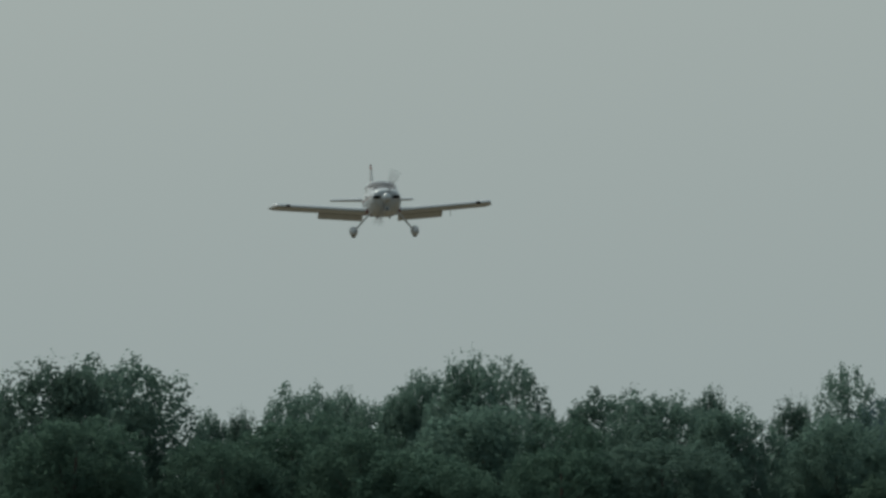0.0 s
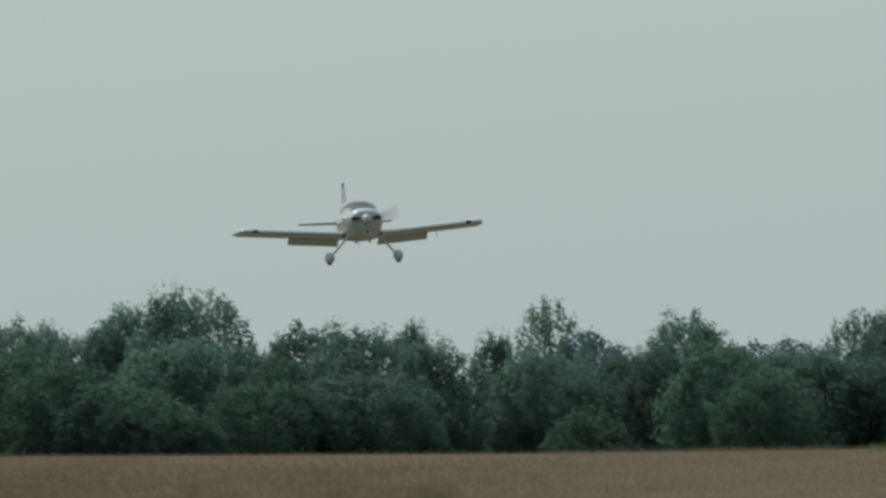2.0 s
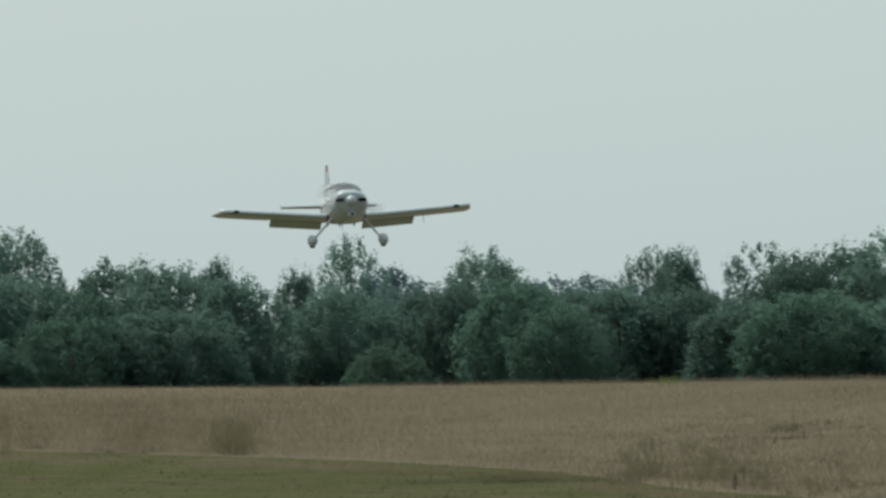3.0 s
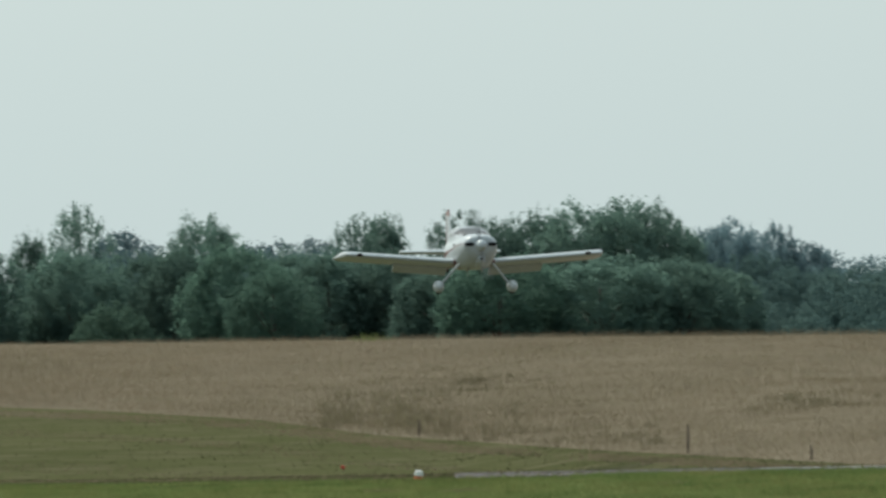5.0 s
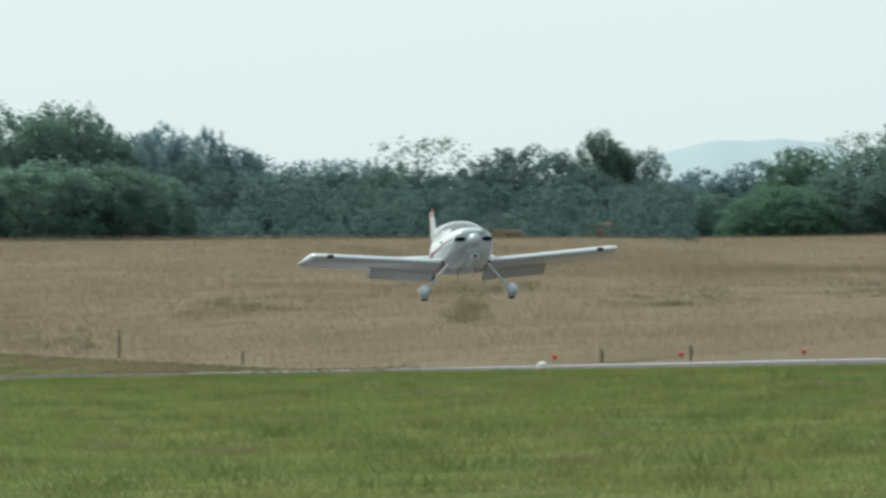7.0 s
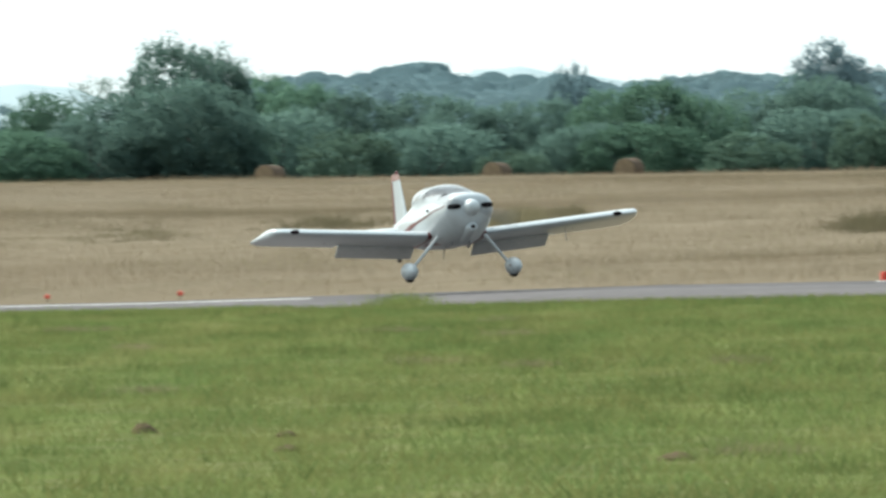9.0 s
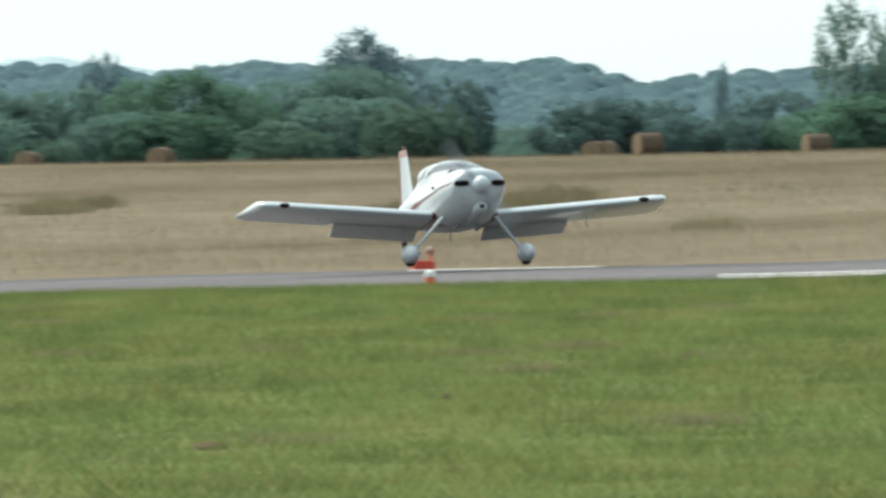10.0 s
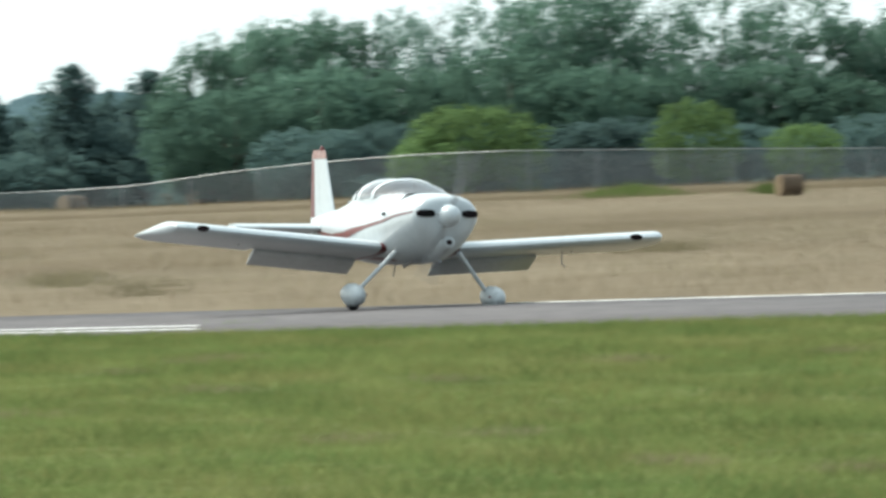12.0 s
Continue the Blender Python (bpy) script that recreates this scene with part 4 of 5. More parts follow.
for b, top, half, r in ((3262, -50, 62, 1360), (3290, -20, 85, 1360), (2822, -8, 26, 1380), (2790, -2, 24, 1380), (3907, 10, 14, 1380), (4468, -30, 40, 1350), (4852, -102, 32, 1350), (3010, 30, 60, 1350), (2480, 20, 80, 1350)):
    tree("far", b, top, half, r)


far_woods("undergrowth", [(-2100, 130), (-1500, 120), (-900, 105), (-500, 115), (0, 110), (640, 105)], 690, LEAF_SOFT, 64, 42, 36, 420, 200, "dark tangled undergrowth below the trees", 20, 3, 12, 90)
# This stretch takes the dark needle colour for the shade below the trees.
far_woods("undergrowth", [(600, 105), (1000, 105), (1400, 110), (1690, 118)], 690, NEEDLE, 66, 42, 36, 420, 200, "dark tangled undergrowth below the trees", 20, 3, 12, 90)
far_woods("undergrowth", [(1600, 118), (2000, 105), (2600, 100), (3300, 90), (3500, 115), (4100, 100), (4500, 80), (5000, 70), (5300, 50), (6000, 20), (6800, 10)], 880, LEAF_MID, 65, 42, 34, 420, 165, "dark tangled undergrowth below the trees", 20, 3, 12, 90)


# Dark needle colour here paints in the shade behind the fence.
far_woods("undergrowth", [(5230, 60), (5400, 40), (5650, 10), (6000, 10), (6500, 0), (6900, -5)], 806, NEEDLE, 67, 40, 36, 420, 110, "tangled undergrowth behind the fence, shade put into its dark colour", 22, 3, 8, 60)


def mountain(points, r, deep):
    """A pale ridge near the horizon: a solid swell of land."""
    bs = np.arange(points[0][0], points[-1][0] + 1, 20.0)
    top = np.interp(bs, *zip(*points)) + 2.5 * np.sin(bs * 0.021) + 1.5 * np.sin(bs * 0.057)
    a = (bs - MIDDLE) / FOCAL
    rows = []
    for k, (dr, t) in enumerate(((-deep, 0.0), (-deep * 0.6, 0.5), (-deep * 0.25, 0.85), (0, 1.0), (deep * 0.4, 0.6), (deep * 0.7, 0.0))):
        rr = r + dr
        z = EYE - ((LEVEL + 40) * (1 - t) + top * t - LEVEL) / FOCAL * rr
        rows.append(np.stack([rr * np.sin(a), rr * np.cos(a), z], 1))
    m = len(bs)
    F = [(i * m + j, i * m + j + 1, (i + 1) * m + j + 1, (i + 1) * m + j) for i in range(5) for j in range(m - 1)]
    tagged(new("backdrop", mesh_of("backdrop", np.concatenate(rows), F, RIDGE_HAZE, True)), "mountain ridge on the horizon, pale blue haze put into its colour", "mountain", kind="structure")


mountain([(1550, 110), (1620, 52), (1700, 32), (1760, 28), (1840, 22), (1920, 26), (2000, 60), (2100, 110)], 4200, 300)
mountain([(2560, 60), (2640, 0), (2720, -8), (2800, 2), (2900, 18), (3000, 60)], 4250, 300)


# ---- hay bales, fence, markers ----
def hay_bale(b, r, turn, sink=0.0, wide=1.2, high=1.15):
    """A round bale lying on its side, with a flattened foot; its flat ends look sideways."""
    root = tagged(new("hay_bale"), "round bale of brown hay lying in the field", "hay bale", "hay bales in the field")
    rng = random.Random(int(b))
    rings = []
    for x in (-0.5, -0.47, -0.3, 0.0, 0.3, 0.47, 0.5):
        k = 0.95 if abs(x) == 0.5 else 1.0
        rings.append([(x * wide, math.sin(q) * high / 2 * k * rng.uniform(0.97, 1.03), max(-0.46 * high, -math.cos(q) * high / 2 * k * rng.uniform(0.98, 1.02))) for q in [math.tau * i / 22 for i in range(22)]])
    part("roll", loft(rings, caps=False), HAY, root)
    for s in (-1, 1):
        ring = lambda f, o: [(s * (0.5 * wide + o), math.sin(q) * high / 2 * f, max(-0.46 * high, -math.cos(q) * high / 2 * f)) for q in [math.tau * i / 22 for i in range(22)]]
        # Both ends take the lighter hay with the sunlight painted in.
        part("bale_end", loft([ring(0.95, 0.0), ring(0.7, 0.02), ring(0.35, -0.01), ring(0.05, 0.015)]), HAY_END_LIT, root, "spiral end of the bale, sunlight put into its lighter colour")
    r = float(land_lines(b)[4]) + r
    p = at(b, r)
    root.matrix_world = pose(p.x, p.y, p.z + 0.46 * high - sink, 0, rng.uniform(-2, 2), turn)


for b, r, turn in ((1358, 30, 50), (1528, 18, 60), (1612, 34, 50), (2278, 17, 60), (2680, 17, 62), (2914, 12, 65), (3682, 14, 70), (3702, 14, 75), (3776, -6, 22), (4074, 8, 18), (4232, -4, 20), (4383, -6, 18), (4830, -8, 24), (4880, 10, 40), (5052, 14, 30), (5230, 16, 40), (5282, 8, 35), (6321, meet(6321, 116) - float(land_lines(6321)[4]), 14)):
    hay_bale(b, r, turn, 0.0, *((0.78, 0.76) if b > 6000 else (1.2, 1.15)))


def chain_fence():
    """A wire mesh fence that climbs towards the right: posts, top rail and wires."""
    root = tagged(new("wire_fence"), "grey wire mesh fence on posts along the trees", "fence")
    foot = lambda b, r, top: max(float(land_z(b, r)), height_at(top, r) - 1.7)
    line = [(4420, 790, 134), (4590, 789, 127), (4759, 788, 120), (4923, 786, 112), (5050, 784, 106), (5165, 780, 98), (5320, 776, 75), (5475, 770, 58), (5640, 766, 44), (5825, 762, 36), (6100, 760, 33), (6500, 760, 31), (6900, 760, 28)]
    bs = np.arange(4420, 6901, 40.0)
    rr = np.interp(bs, [l[0] for l in line], [l[1] for l in line])
    top = np.interp(bs, [l[0] for l in line], [l[2] for l in line])
    pts = []
    for b, r, t in zip(bs, rr, top):
        a = (b - MIDDLE) / FOCAL
        pts.append(Vector((r * math.sin(a), r * math.cos(a), height_at(t, r))))
    part("top_rail", tube(pts, [0.016] * len(pts), 6), RAIL, root)
    for i, (p, b, r) in enumerate(zip(pts, bs, rr)):
        if i % 3 == 0:
            g = float(land_z(b, r)) - 0.1
            part("post", tube([(p.x, p.y, g), (p.x, p.y, p.z)], [0.024, 0.022], 6), WIRE, root)
    V, F = [], []
    for p, q, b, r in zip(pts, pts[1:], bs, rr):
        g = float(land_z(b, r))
        high = p.z - g
        d = q - p
        n = 18
        for i in range(n):
            a0 = p + d * (i / n) - Vector((0, 0, high))
            a1 = a0 + d * (0.5 / n) + Vector((0, 0, high))
            a2 = a0 + d * (1.0 / n)
            for u, v in ((a0, a1), (a2, a1)):
                k = len(V)
                w = d.normalized() * 0.005
                V += [u - w, u + w, v + w, v - w]
                F.append((k, k + 1, k + 2, k + 3))
    mesh = new("wire_mesh", mesh_of("wire_mesh", [tuple(v) for v in V], F, WIRE))
    mesh.parent = root
    tagged(mesh, "thin crossed wires", kind="stuff")


chain_fence()


def edge_lamp(b, drop, q, size=0.2):
    """A runway edge light: orange foot, white glass dome."""
    root = tagged(new("runway_light"), "small white runway light on an orange foot in the grass", "runway light", "lights beside the runway")
    part("foot", turned([(0.5 * size, -0.1), (0.52 * size, 0.0), (0.48 * size, 0.4 * size), (0.40 * size, 0.45 * size)]), MARKER_ORANGE, root, "orange foot")
    part("dome", turned([(0.50 * size, 0.45 * size), (0.52 * size, 0.6 * size), (0.42 * size, 0.95 * size), (0.2 * size, 1.08 * size), (0.02, 1.1 * size)]), MARKER_WHITE, root, "white glass dome")
    r = min(float(ray_to_line(b, q)), 355.0)
    p = at(b, r)
    p.z = max(p.z, height_at(drop, r))
    root.matrix_world = Matrix.Translation(p)


edge_lamp(196, 464, 12.0, 0.2)
edge_lamp(1421, 442, 11.5, 0.2)
edge_lamp(3390, 392, 11.4, 0.15)


def red_marker(b, high=0.14):
    root = tagged(new("red_marker"), "small red marker on a thin stake at the field's edge", "marker", "red markers along the runway")
    part("stake", tube([(0, 0, -0.12), (0, 0, 0.10)], [0.012, 0.012], 6), POST, root)
    part("cap", turned([(0.035, 0.08), (0.055, 0.10), (0.052, 0.08 + high * 0.55), (0.02, 0.08 + high * 0.65)], 12), MARKER_RED, root, "red cap")
    r = min(float(ray_to_line(b, FAR_Q - 1.0)), 428.0)
    p = at(b, r)
    root.matrix_world = Matrix.Translation(p)


for b in (62, 1443, 1666, 1884, 2119):
    red_marker(b)


def approach_box():
    """A low red box with a small lamp on a stalk beside it."""
    root = tagged(new("red_box"), "low red box lamp housing beside the runway", "marker")
    part("housing", box(-0.18, 0.18, -0.14, 0.14, 0.0, 0.17, 0.02), MARKER_RED, root)
    part("stalk", tube([(0.14, 0.1, 0.0), (0.14, 0.1, 0.30)], [0.028, 0.028], 8), MARKER_RED, root)
    head = turned([(0.035, 0.27), (0.06, 0.30), (0.065, 0.36), (0.04, 0.40), (0.01, 0.41)], 12)
    bmesh.ops.translate(head, verts=head.verts, vec=(0.14, 0.1, 0.0))
    part("lamp_head", head, CAP, root, "faded red lamp head")
    b = 3378
    r = float(ray_to_line(b, FAR_Q - 0.4))
    root.matrix_world = Matrix.Translation(at(b, r)) @ pose(0, 0, 0, 0, 0, 8)


approach_box()


def stake(b, high):
    r = float(mown_edge(b)) + 1.5
    p = at(b, r)
    bm = tube([(0, 0, -0.1), (0.02, 0, high * 0.6), (0.0, 0.01, high)], [0.03, 0.04, 0.015], 7)
    ob = part("dead_stalk", bm, POST)
    tagged(ob, "dark dead weed stalk standing in the dry grass", "stalk", "stalks in the field")
    ob.matrix_world = Matrix.Translation(p)


for b, high in ((672, 0.75), (196, 0.5), (890, 0.35), (1525, 0.3), (1683, 0.35)):
    stake(b, high)


# ---- the aircraft: x towards its left wing, y aft, z up from the wheels' contact ----
STATIONS = [  # y, half width, top, bottom
    (-1.13, 0.24, 1.375, 1.04), (-1.115, 0.32, 1.41, 0.98), (-1.07, 0.395, 1.445, 0.905), (-1.0, 0.435, 1.472, 0.84), (-0.85, 0.46, 1.49, 0.75), (-0.5, 0.52, 1.51, 0.66), (0.0, 0.55, 1.51, 0.60), (0.6, 0.56, 1.48, 0.58), (1.4, 0.55, 1.46, 0.58),
    (2.2, 0.47, 1.44, 0.63), (3.2, 0.30, 1.37, 0.76), (4.2, 0.15, 1.30, 0.90), (4.95, 0.05, 1.24, 1.0),
]


def hull(y):
    ys = [s[0] for s in STATIONS]
    return [float(np.interp(y, ys, [s[i] for s in STATIONS])) for i in (1, 2, 3)]


def cowl_taper(y):
    """How much the body narrows towards its belly."""
    return float(np.interp(y, [-1.06, -0.4, 0.5], [0.34, 0.26, 0.06]))


def hull_ring(y, k=28, grow=0.0):
    w, top, bot = hull(y)
    c, h = (top + bot) / 2, (top - bot) / 2
    out = []
    low = float(np.interp(y, [-1.0, 0.4], [0.88, 0.62]))
    for i in range(k):
        q = math.tau * i / k
        cs, sn = math.cos(q), math.sin(q)
        e = low if sn < 0 else 0.78
        slim = 1 - cowl_taper(y) * abs(sn) if sn < 0 else 1.0
        out.append((math.copysign(abs(cs) ** e, cs) * (w + grow) * slim, y, c + math.copysign(abs(sn) ** e, sn) * (h + grow)))
    return out


def hull_x(y, z):
    """Half width of the body at a height."""
    w, top, bot = hull(y)
    c, h = (top + bot) / 2, (top - bot) / 2
    s = min(abs(z - c) / h, 0.999)
    e = float(np.interp(y, [-1.0, 0.4], [0.88, 0.62])) if z < c else 0.78
    sn = s ** (1 / e)
    slim = 1 - cowl_taper(y) * sn if z < c else 1.0
    return w * math.sqrt(1 - sn * sn) ** e * slim


def foil(x, le, chord, thick, z, y1=1.0, k=10, droop=0.0, y0=0.0):
    """A wing section at x, from y0 to y1 of the chord."""
    up, dn = [], []
    for i in range(k + 1):
        t = y0 + (y1 - y0) * (1 - math.cos(math.pi * i / k)) / 2
        th = 5 * thick * (0.2969 * math.sqrt(t) - 0.126 * t - 0.3516 * t * t + 0.2843 * t ** 3 - 0.1015 * t ** 4) * chord
        cam_ = 0.02 * chord * math.sin(math.pi * t)
        up.append((x, le + chord * t, z + cam_ + th - droop * t * chord))
        dn.append((x, le + chord * t, z + cam_ - th * 0.85 - droop * t * chord))
    return up + dn[::-1][0 if y1 < 1 else 1: -1 if y0 == 0 else None]


def wing_z(x):
    return 0.80 + 0.074 * (abs(x) - 0.5)


def build_plane():
    plane = tagged(new("light_aircraft"), "small white low-wing propeller aircraft with dark red stripes landing", "aircraft")
    ys = [-1.13, -1.115, -1.07, -1.0, -0.92, -0.85, -0.65, -0.5, -0.25, 0, 0.3, 0.6, 1.0, 1.4, 1.8, 2.2, 2.7, 3.2, 3.7, 4.2, 4.6, 4.95]
    body = part("fuselage", loft([hull_ring(y) for y in ys]), WHITE, plane)
    # nose
    cone = turned([(0.01, -1.40), (0.06, -1.385), (0.11, -1.33), (0.142, -1.22), (0.157, -1.11), (0.157, -1.06)], 24, "y")
    bmesh.ops.translate(cone, verts=cone.verts, vec=(0, 0, 1.205))
    part("spinner", cone, WHITE, plane, "rounded white spinner")
    # Solid black plugs on the closed nose stand in for shaded openings.
    for s in (-1, 1):
        rings = []
        for y, f in ((-1.148, 1.0), (-1.08, 1.0), (-0.95, 0.6)):
            ring = []
            for q in [math.tau * i / 20 for i in range(20)]:
                u = 0.114 * f * math.copysign(abs(math.cos(q)) ** 0.6, math.cos(q))
                v = 0.047 * f * math.copysign(abs(math.sin(q)) ** 0.7, math.sin(q))
                ring.append((s * (0.300 + u), y + 0.35 * max(0.0, u + 0.02) ** 1.0 * f, 1.232 + v))
            rings.append(ring)
        part("air_intake", loft(rings), BLACK, body, "cooling air opening, its inner shade put in as a black plug")
    scoop = part("air_scoop", loft([[(0.02 + r * math.cos(q), y, z + r * 0.85 * math.sin(q)) for q in [math.tau * i / 18 for i in range(18)]] for y, r, z in ((-1.12, 0.060, 0.856), (-1.10, 0.082, 0.855), (-1.02, 0.108, 0.848), (-0.88, 0.132, 0.83), (-0.6, 0.15, 0.77), (-0.2, 0.12, 0.71), (0.2, 0.05, 0.66))]), WHITE, plane, "white scoop under the nose")
    # Black plug in place of the shaded inside of the scoop.
    part("scoop_hole", loft([[(0.02 + 0.042 * math.cos(q), y, 0.857 + 0.034 * math.sin(q)) for q in [math.tau * i / 14 for i in range(14)]] for y in (-1.126, -1.06)]), BLACK, scoop)
    for s in (-1, 1):
        part("exhaust_pipe", tube([(s * 0.18, -0.2, 0.62), (s * 0.2, 0.15, 0.55)], [0.025, 0.025], 8), STEEL, plane)
    # canopy
    def hoop_low(y, w):
        zt = float(np.interp(y, [-0.3, 0.4, 1.5, 2.2, 3.0], [1.50, 1.50, 1.49, 1.465, 1.40]))
        half = [(hull_x(y, zt - 0.27) - 0.012, zt - 0.27), (max(hull_x(y, zt - 0.14), w * 0.96) + 0.004, zt - 0.14), (max(hull_x(y, zt - 0.07), w) + 0.003, zt - 0.06), (w - 0.01, zt - 0.015), (w * 0.85, zt)]
        return [(x, y, z) for x, z in half] + [(0, y, zt + 0.004)] + [(-x, y, z) for x, z in half[::-1]]

    skirt = [hoop_low(y, w) for y, w in ((-0.3, 0.34), (0.0, 0.42), (0.4, 0.48), (0.9, 0.50), (1.5, 0.46), (2.0, 0.355), (2.5, 0.22), (3.0, 0.08))]
    part("canopy_skirt", loft(skirt, caps=False, closed=False), WHITE, plane, "white rim below the canopy")
    cs = [(-0.12, 0.36, 1.47), (0.12, 0.43, 1.575), (0.4, 0.48, 1.66), (0.75, 0.50, 1.712), (1.15, 0.50, 1.718), (1.55, 0.455, 1.685), (1.95, 0.37, 1.62), (2.35, 0.26, 1.54), (2.7, 0.15, 1.46)]

    def hoop(y, w, top, grow=0.0, k=18):
        base = 1.44
        return [((w + grow) * math.copysign(abs(math.cos(q)) ** 0.95, math.cos(q)), y, base + (top - base + grow) * math.sin(q) ** 0.95) for q in [math.pi * i / k for i in range(k + 1)]]

    part("canopy", loft([hoop(*c) for c in cs], caps=False, closed=False), CANOPY, plane, "clear bubble canopy with sky reflections")
    for y, w, top, deep in ((0.66, 0.497, 1.703, 0.045), (1.30, 0.490, 1.708, 0.04)):
        part("canopy_frame", loft([hoop(y - deep, w - 0.006, top - 0.01, 0.008), hoop(y + deep, w + 0.004, top + 0.008, 0.008)], caps=False, closed=False), WHITE, plane, "white canopy bow")
    part("rear_fairing", loft([hoop(*c, 0.006) for c in ((1.6, 0.446, 1.680), (1.78, 0.408, 1.652), (1.95, 0.37, 1.62), (2.35, 0.26, 1.54), (2.7, 0.15, 1.47), (3.2, 0.06, 1.41))], caps=False, closed=False), WHITE, plane)
    part("cabin_lining", box(-0.40, 0.40, 0.1, 1.75, 1.46, 1.515, 0.02), CABIN, plane, "dull brown cabin lining under the canopy")
    part("panel_hood", loft([[(0.42 * math.cos(q), y, 1.48 + h * math.sin(q)) for q in [math.pi * i / 12 for i in range(13)]] for y, h in ((0.02, 0.05), (0.3, 0.11), (0.36, 0.10))]), CABIN, plane)
    # wings
    for s in (-1, 1):
        le, ch = 0.08, 1.47
        sect = lambda x, a, b: foil(s * x, le, ch, 0.135, wing_z(x), b, 10, 0.115, a)
        tip = [foil(s * x, le + d, ch - d, t, wing_z(x) + u - 0.10 * d, 1.0, 10, 0.115) for x, d, t, u in ((3.2, 0.0, 0.133, 0.0), (3.33, 0.02, 0.13, 0.0), (3.37, 0.10, 0.13, 0.004), (3.41, 0.40, 0.125, 0.01), (3.455, 0.82, 0.115, 0.015), (3.50, 1.22, 0.10, 0.02))]
        wing = part("wing", loft([sect(x, 0.0, 0.77) for x in (0.42, 1.0, 2.0, 2.6, 3.2)]), WHITE, plane)
        part("wing_tip", loft(tip), WHITE, wing, "slanted pale wing tip")
        part("aileron", loft([sect(x, 0.775, 1.0) for x in (1.98, 2.6, 3.19)]), WHITE, wing)
        rings = []
        for x in (0.56, 1.2, 1.95):
            r = foil(s * x, 0.0, 0.43, 0.15, 0.0)
            c, n = math.cos(radians(28)), math.sin(radians(28))
            rings.append([(p[0], le + 1.10 + p[1] * c + p[2] * n, wing_z(x) - 0.155 - p[1] * n + p[2] * c) for p in r])
        part("flap", loft(rings), GREY, wing, "lowered grey flap")
        lamp = part("landing_light", loft([[(s * (2.98 + 0.085 * math.cos(q)), le + y, wing_z(2.98) + 0.01 + 0.042 * math.sin(q)) for q in [math.tau * i / 14 for i in range(14)]] for y in (-0.006, 0.03)]), BLACK, wing, "dark landing light window")
        part("root_fillet", loft([foil(s * x, le - g, ch + 2 * g, 0.135, wing_z(0.5), 1.0, 10, 0.115) for x, g in ((0.46, 0.016), (0.54, 0.008))]), RED, wing, "thin dark red band at the wing root")
        if s > 0:
            part("pitot_tube", tube([(2.15, 0.7, wing_z(2.15) - 0.09), (2.15, 0.7, wing_z(2.15) - 0.30), (2.15, 0.55, wing_z(2.15) - 0.33)], [0.008, 0.008, 0.008], 6), STEEL, wing)
        part("tie_down_ring", tube([(s * 2.3, 0.75, wing_z(2.3) - 0.08), (s * 2.3, 0.75, wing_z(2.3) - 0.15)], [0.012, 0.012], 6), STEEL, wing)
        # landing gear
        leg = part("gear_leg", tube([(s * 0.43, -0.22, 0.74), (s * 0.65, -0.13, 0.49), (s * 0.93, -0.02, 0.17)], [0.032, 0.029, 0.025], 10), GREY, plane, "grey faired gear leg")
        fair = []
        for y, w, h, z in ((-0.40, 0.02, 0.02, 0.14), (-0.36, 0.07, 0.09, 0.143), (-0.25, 0.105, 0.14, 0.148), (-0.1, 0.115, 0.16, 0.152), (0.05, 0.11, 0.155, 0.158), (0.2, 0.085, 0.115, 0.17), (0.34, 0.045, 0.07, 0.18), (0.45, 0.015, 0.02, 0.185)):
            fair.append([(s * 0.96 + 1.15 * w * math.cos(q), y, z + h * math.sin(q)) for q in [math.tau * i / 18 for i in range(18)]])
        pant = part("wheel_fairing", loft(fair), GREY, plane, "rounded grey wheel fairing")
        tyre = turned([(0.09, -0.06), (0.14, -0.065), (0.16, -0.045), (0.166, 0.0), (0.16, 0.045), (0.14, 0.065), (0.09, 0.06)], 22, "x")
        bmesh.ops.translate(tyre, verts=tyre.verts, vec=(s * 0.96, -0.06, 0.122))
        part("tyre", tyre, TYRE, plane)
        part("fairing_stripe", loft([[(s * 0.96 + s * dx, y, z) for dx, y, z in ((-0.13, -0.28, 0.155), (0.0, -0.385, 0.145), (0.0, -0.385, 0.16), (-0.13, -0.28, 0.175))], [(s * 0.96 + s * dx, y, z) for dx, y, z in ((-0.10, -0.26, 0.155), (0.0, -0.36, 0.145), (0.0, -0.36, 0.16), (-0.10, -0.26, 0.175))]]), RED, pant)
        # tailplane
        stab = lambda x, a, b: foil(s * x, 4.02 + 0.16 * x, 0.86 - 0.22 * x, 0.125, 1.09, b, 8, 0.0, a)
        tp = part("tailplane", loft([stab(x, 0.0, 0.58) for x in (0.03, 0.7, 1.31)]), WHITE, plane)
        hinge = lambda x: 4.02 + 0.16 * x + 0.59 * (0.86 - 0.22 * x)
        part("elevator", loft([[(px, py, pz - 0.2 * (py - hinge(x))) for px, py, pz in stab(x, 0.59, 1.0)] for x in (0.08, 0.7, 1.29)]), WHITE, tp)
        # stripes along the side
        for zs, ws, y0, y1, nm in ((((-1.0, 1.26), (-0.3, 1.19), (0.0, 1.14), (1.0, 1.05), (2.0, 0.96), (3.0, 0.95), (4.4, 1.04)), ((-1.0, 0.02), (0, 0.035), (0.8, 0.05), (1.5, 0.10), (2.5, 0.11), (4.4, 0.05)), -0.96, 4.4, "red_stripe"), (((0.2, 0.635), (2.2, 0.70), (4.0, 0.93)), ((0.2, 0.04), (2.0, 0.055), (4.0, 0.02)), 0.2, 4.0, "belly_stripe")):
            bm = bmesh.new()
            rows = []
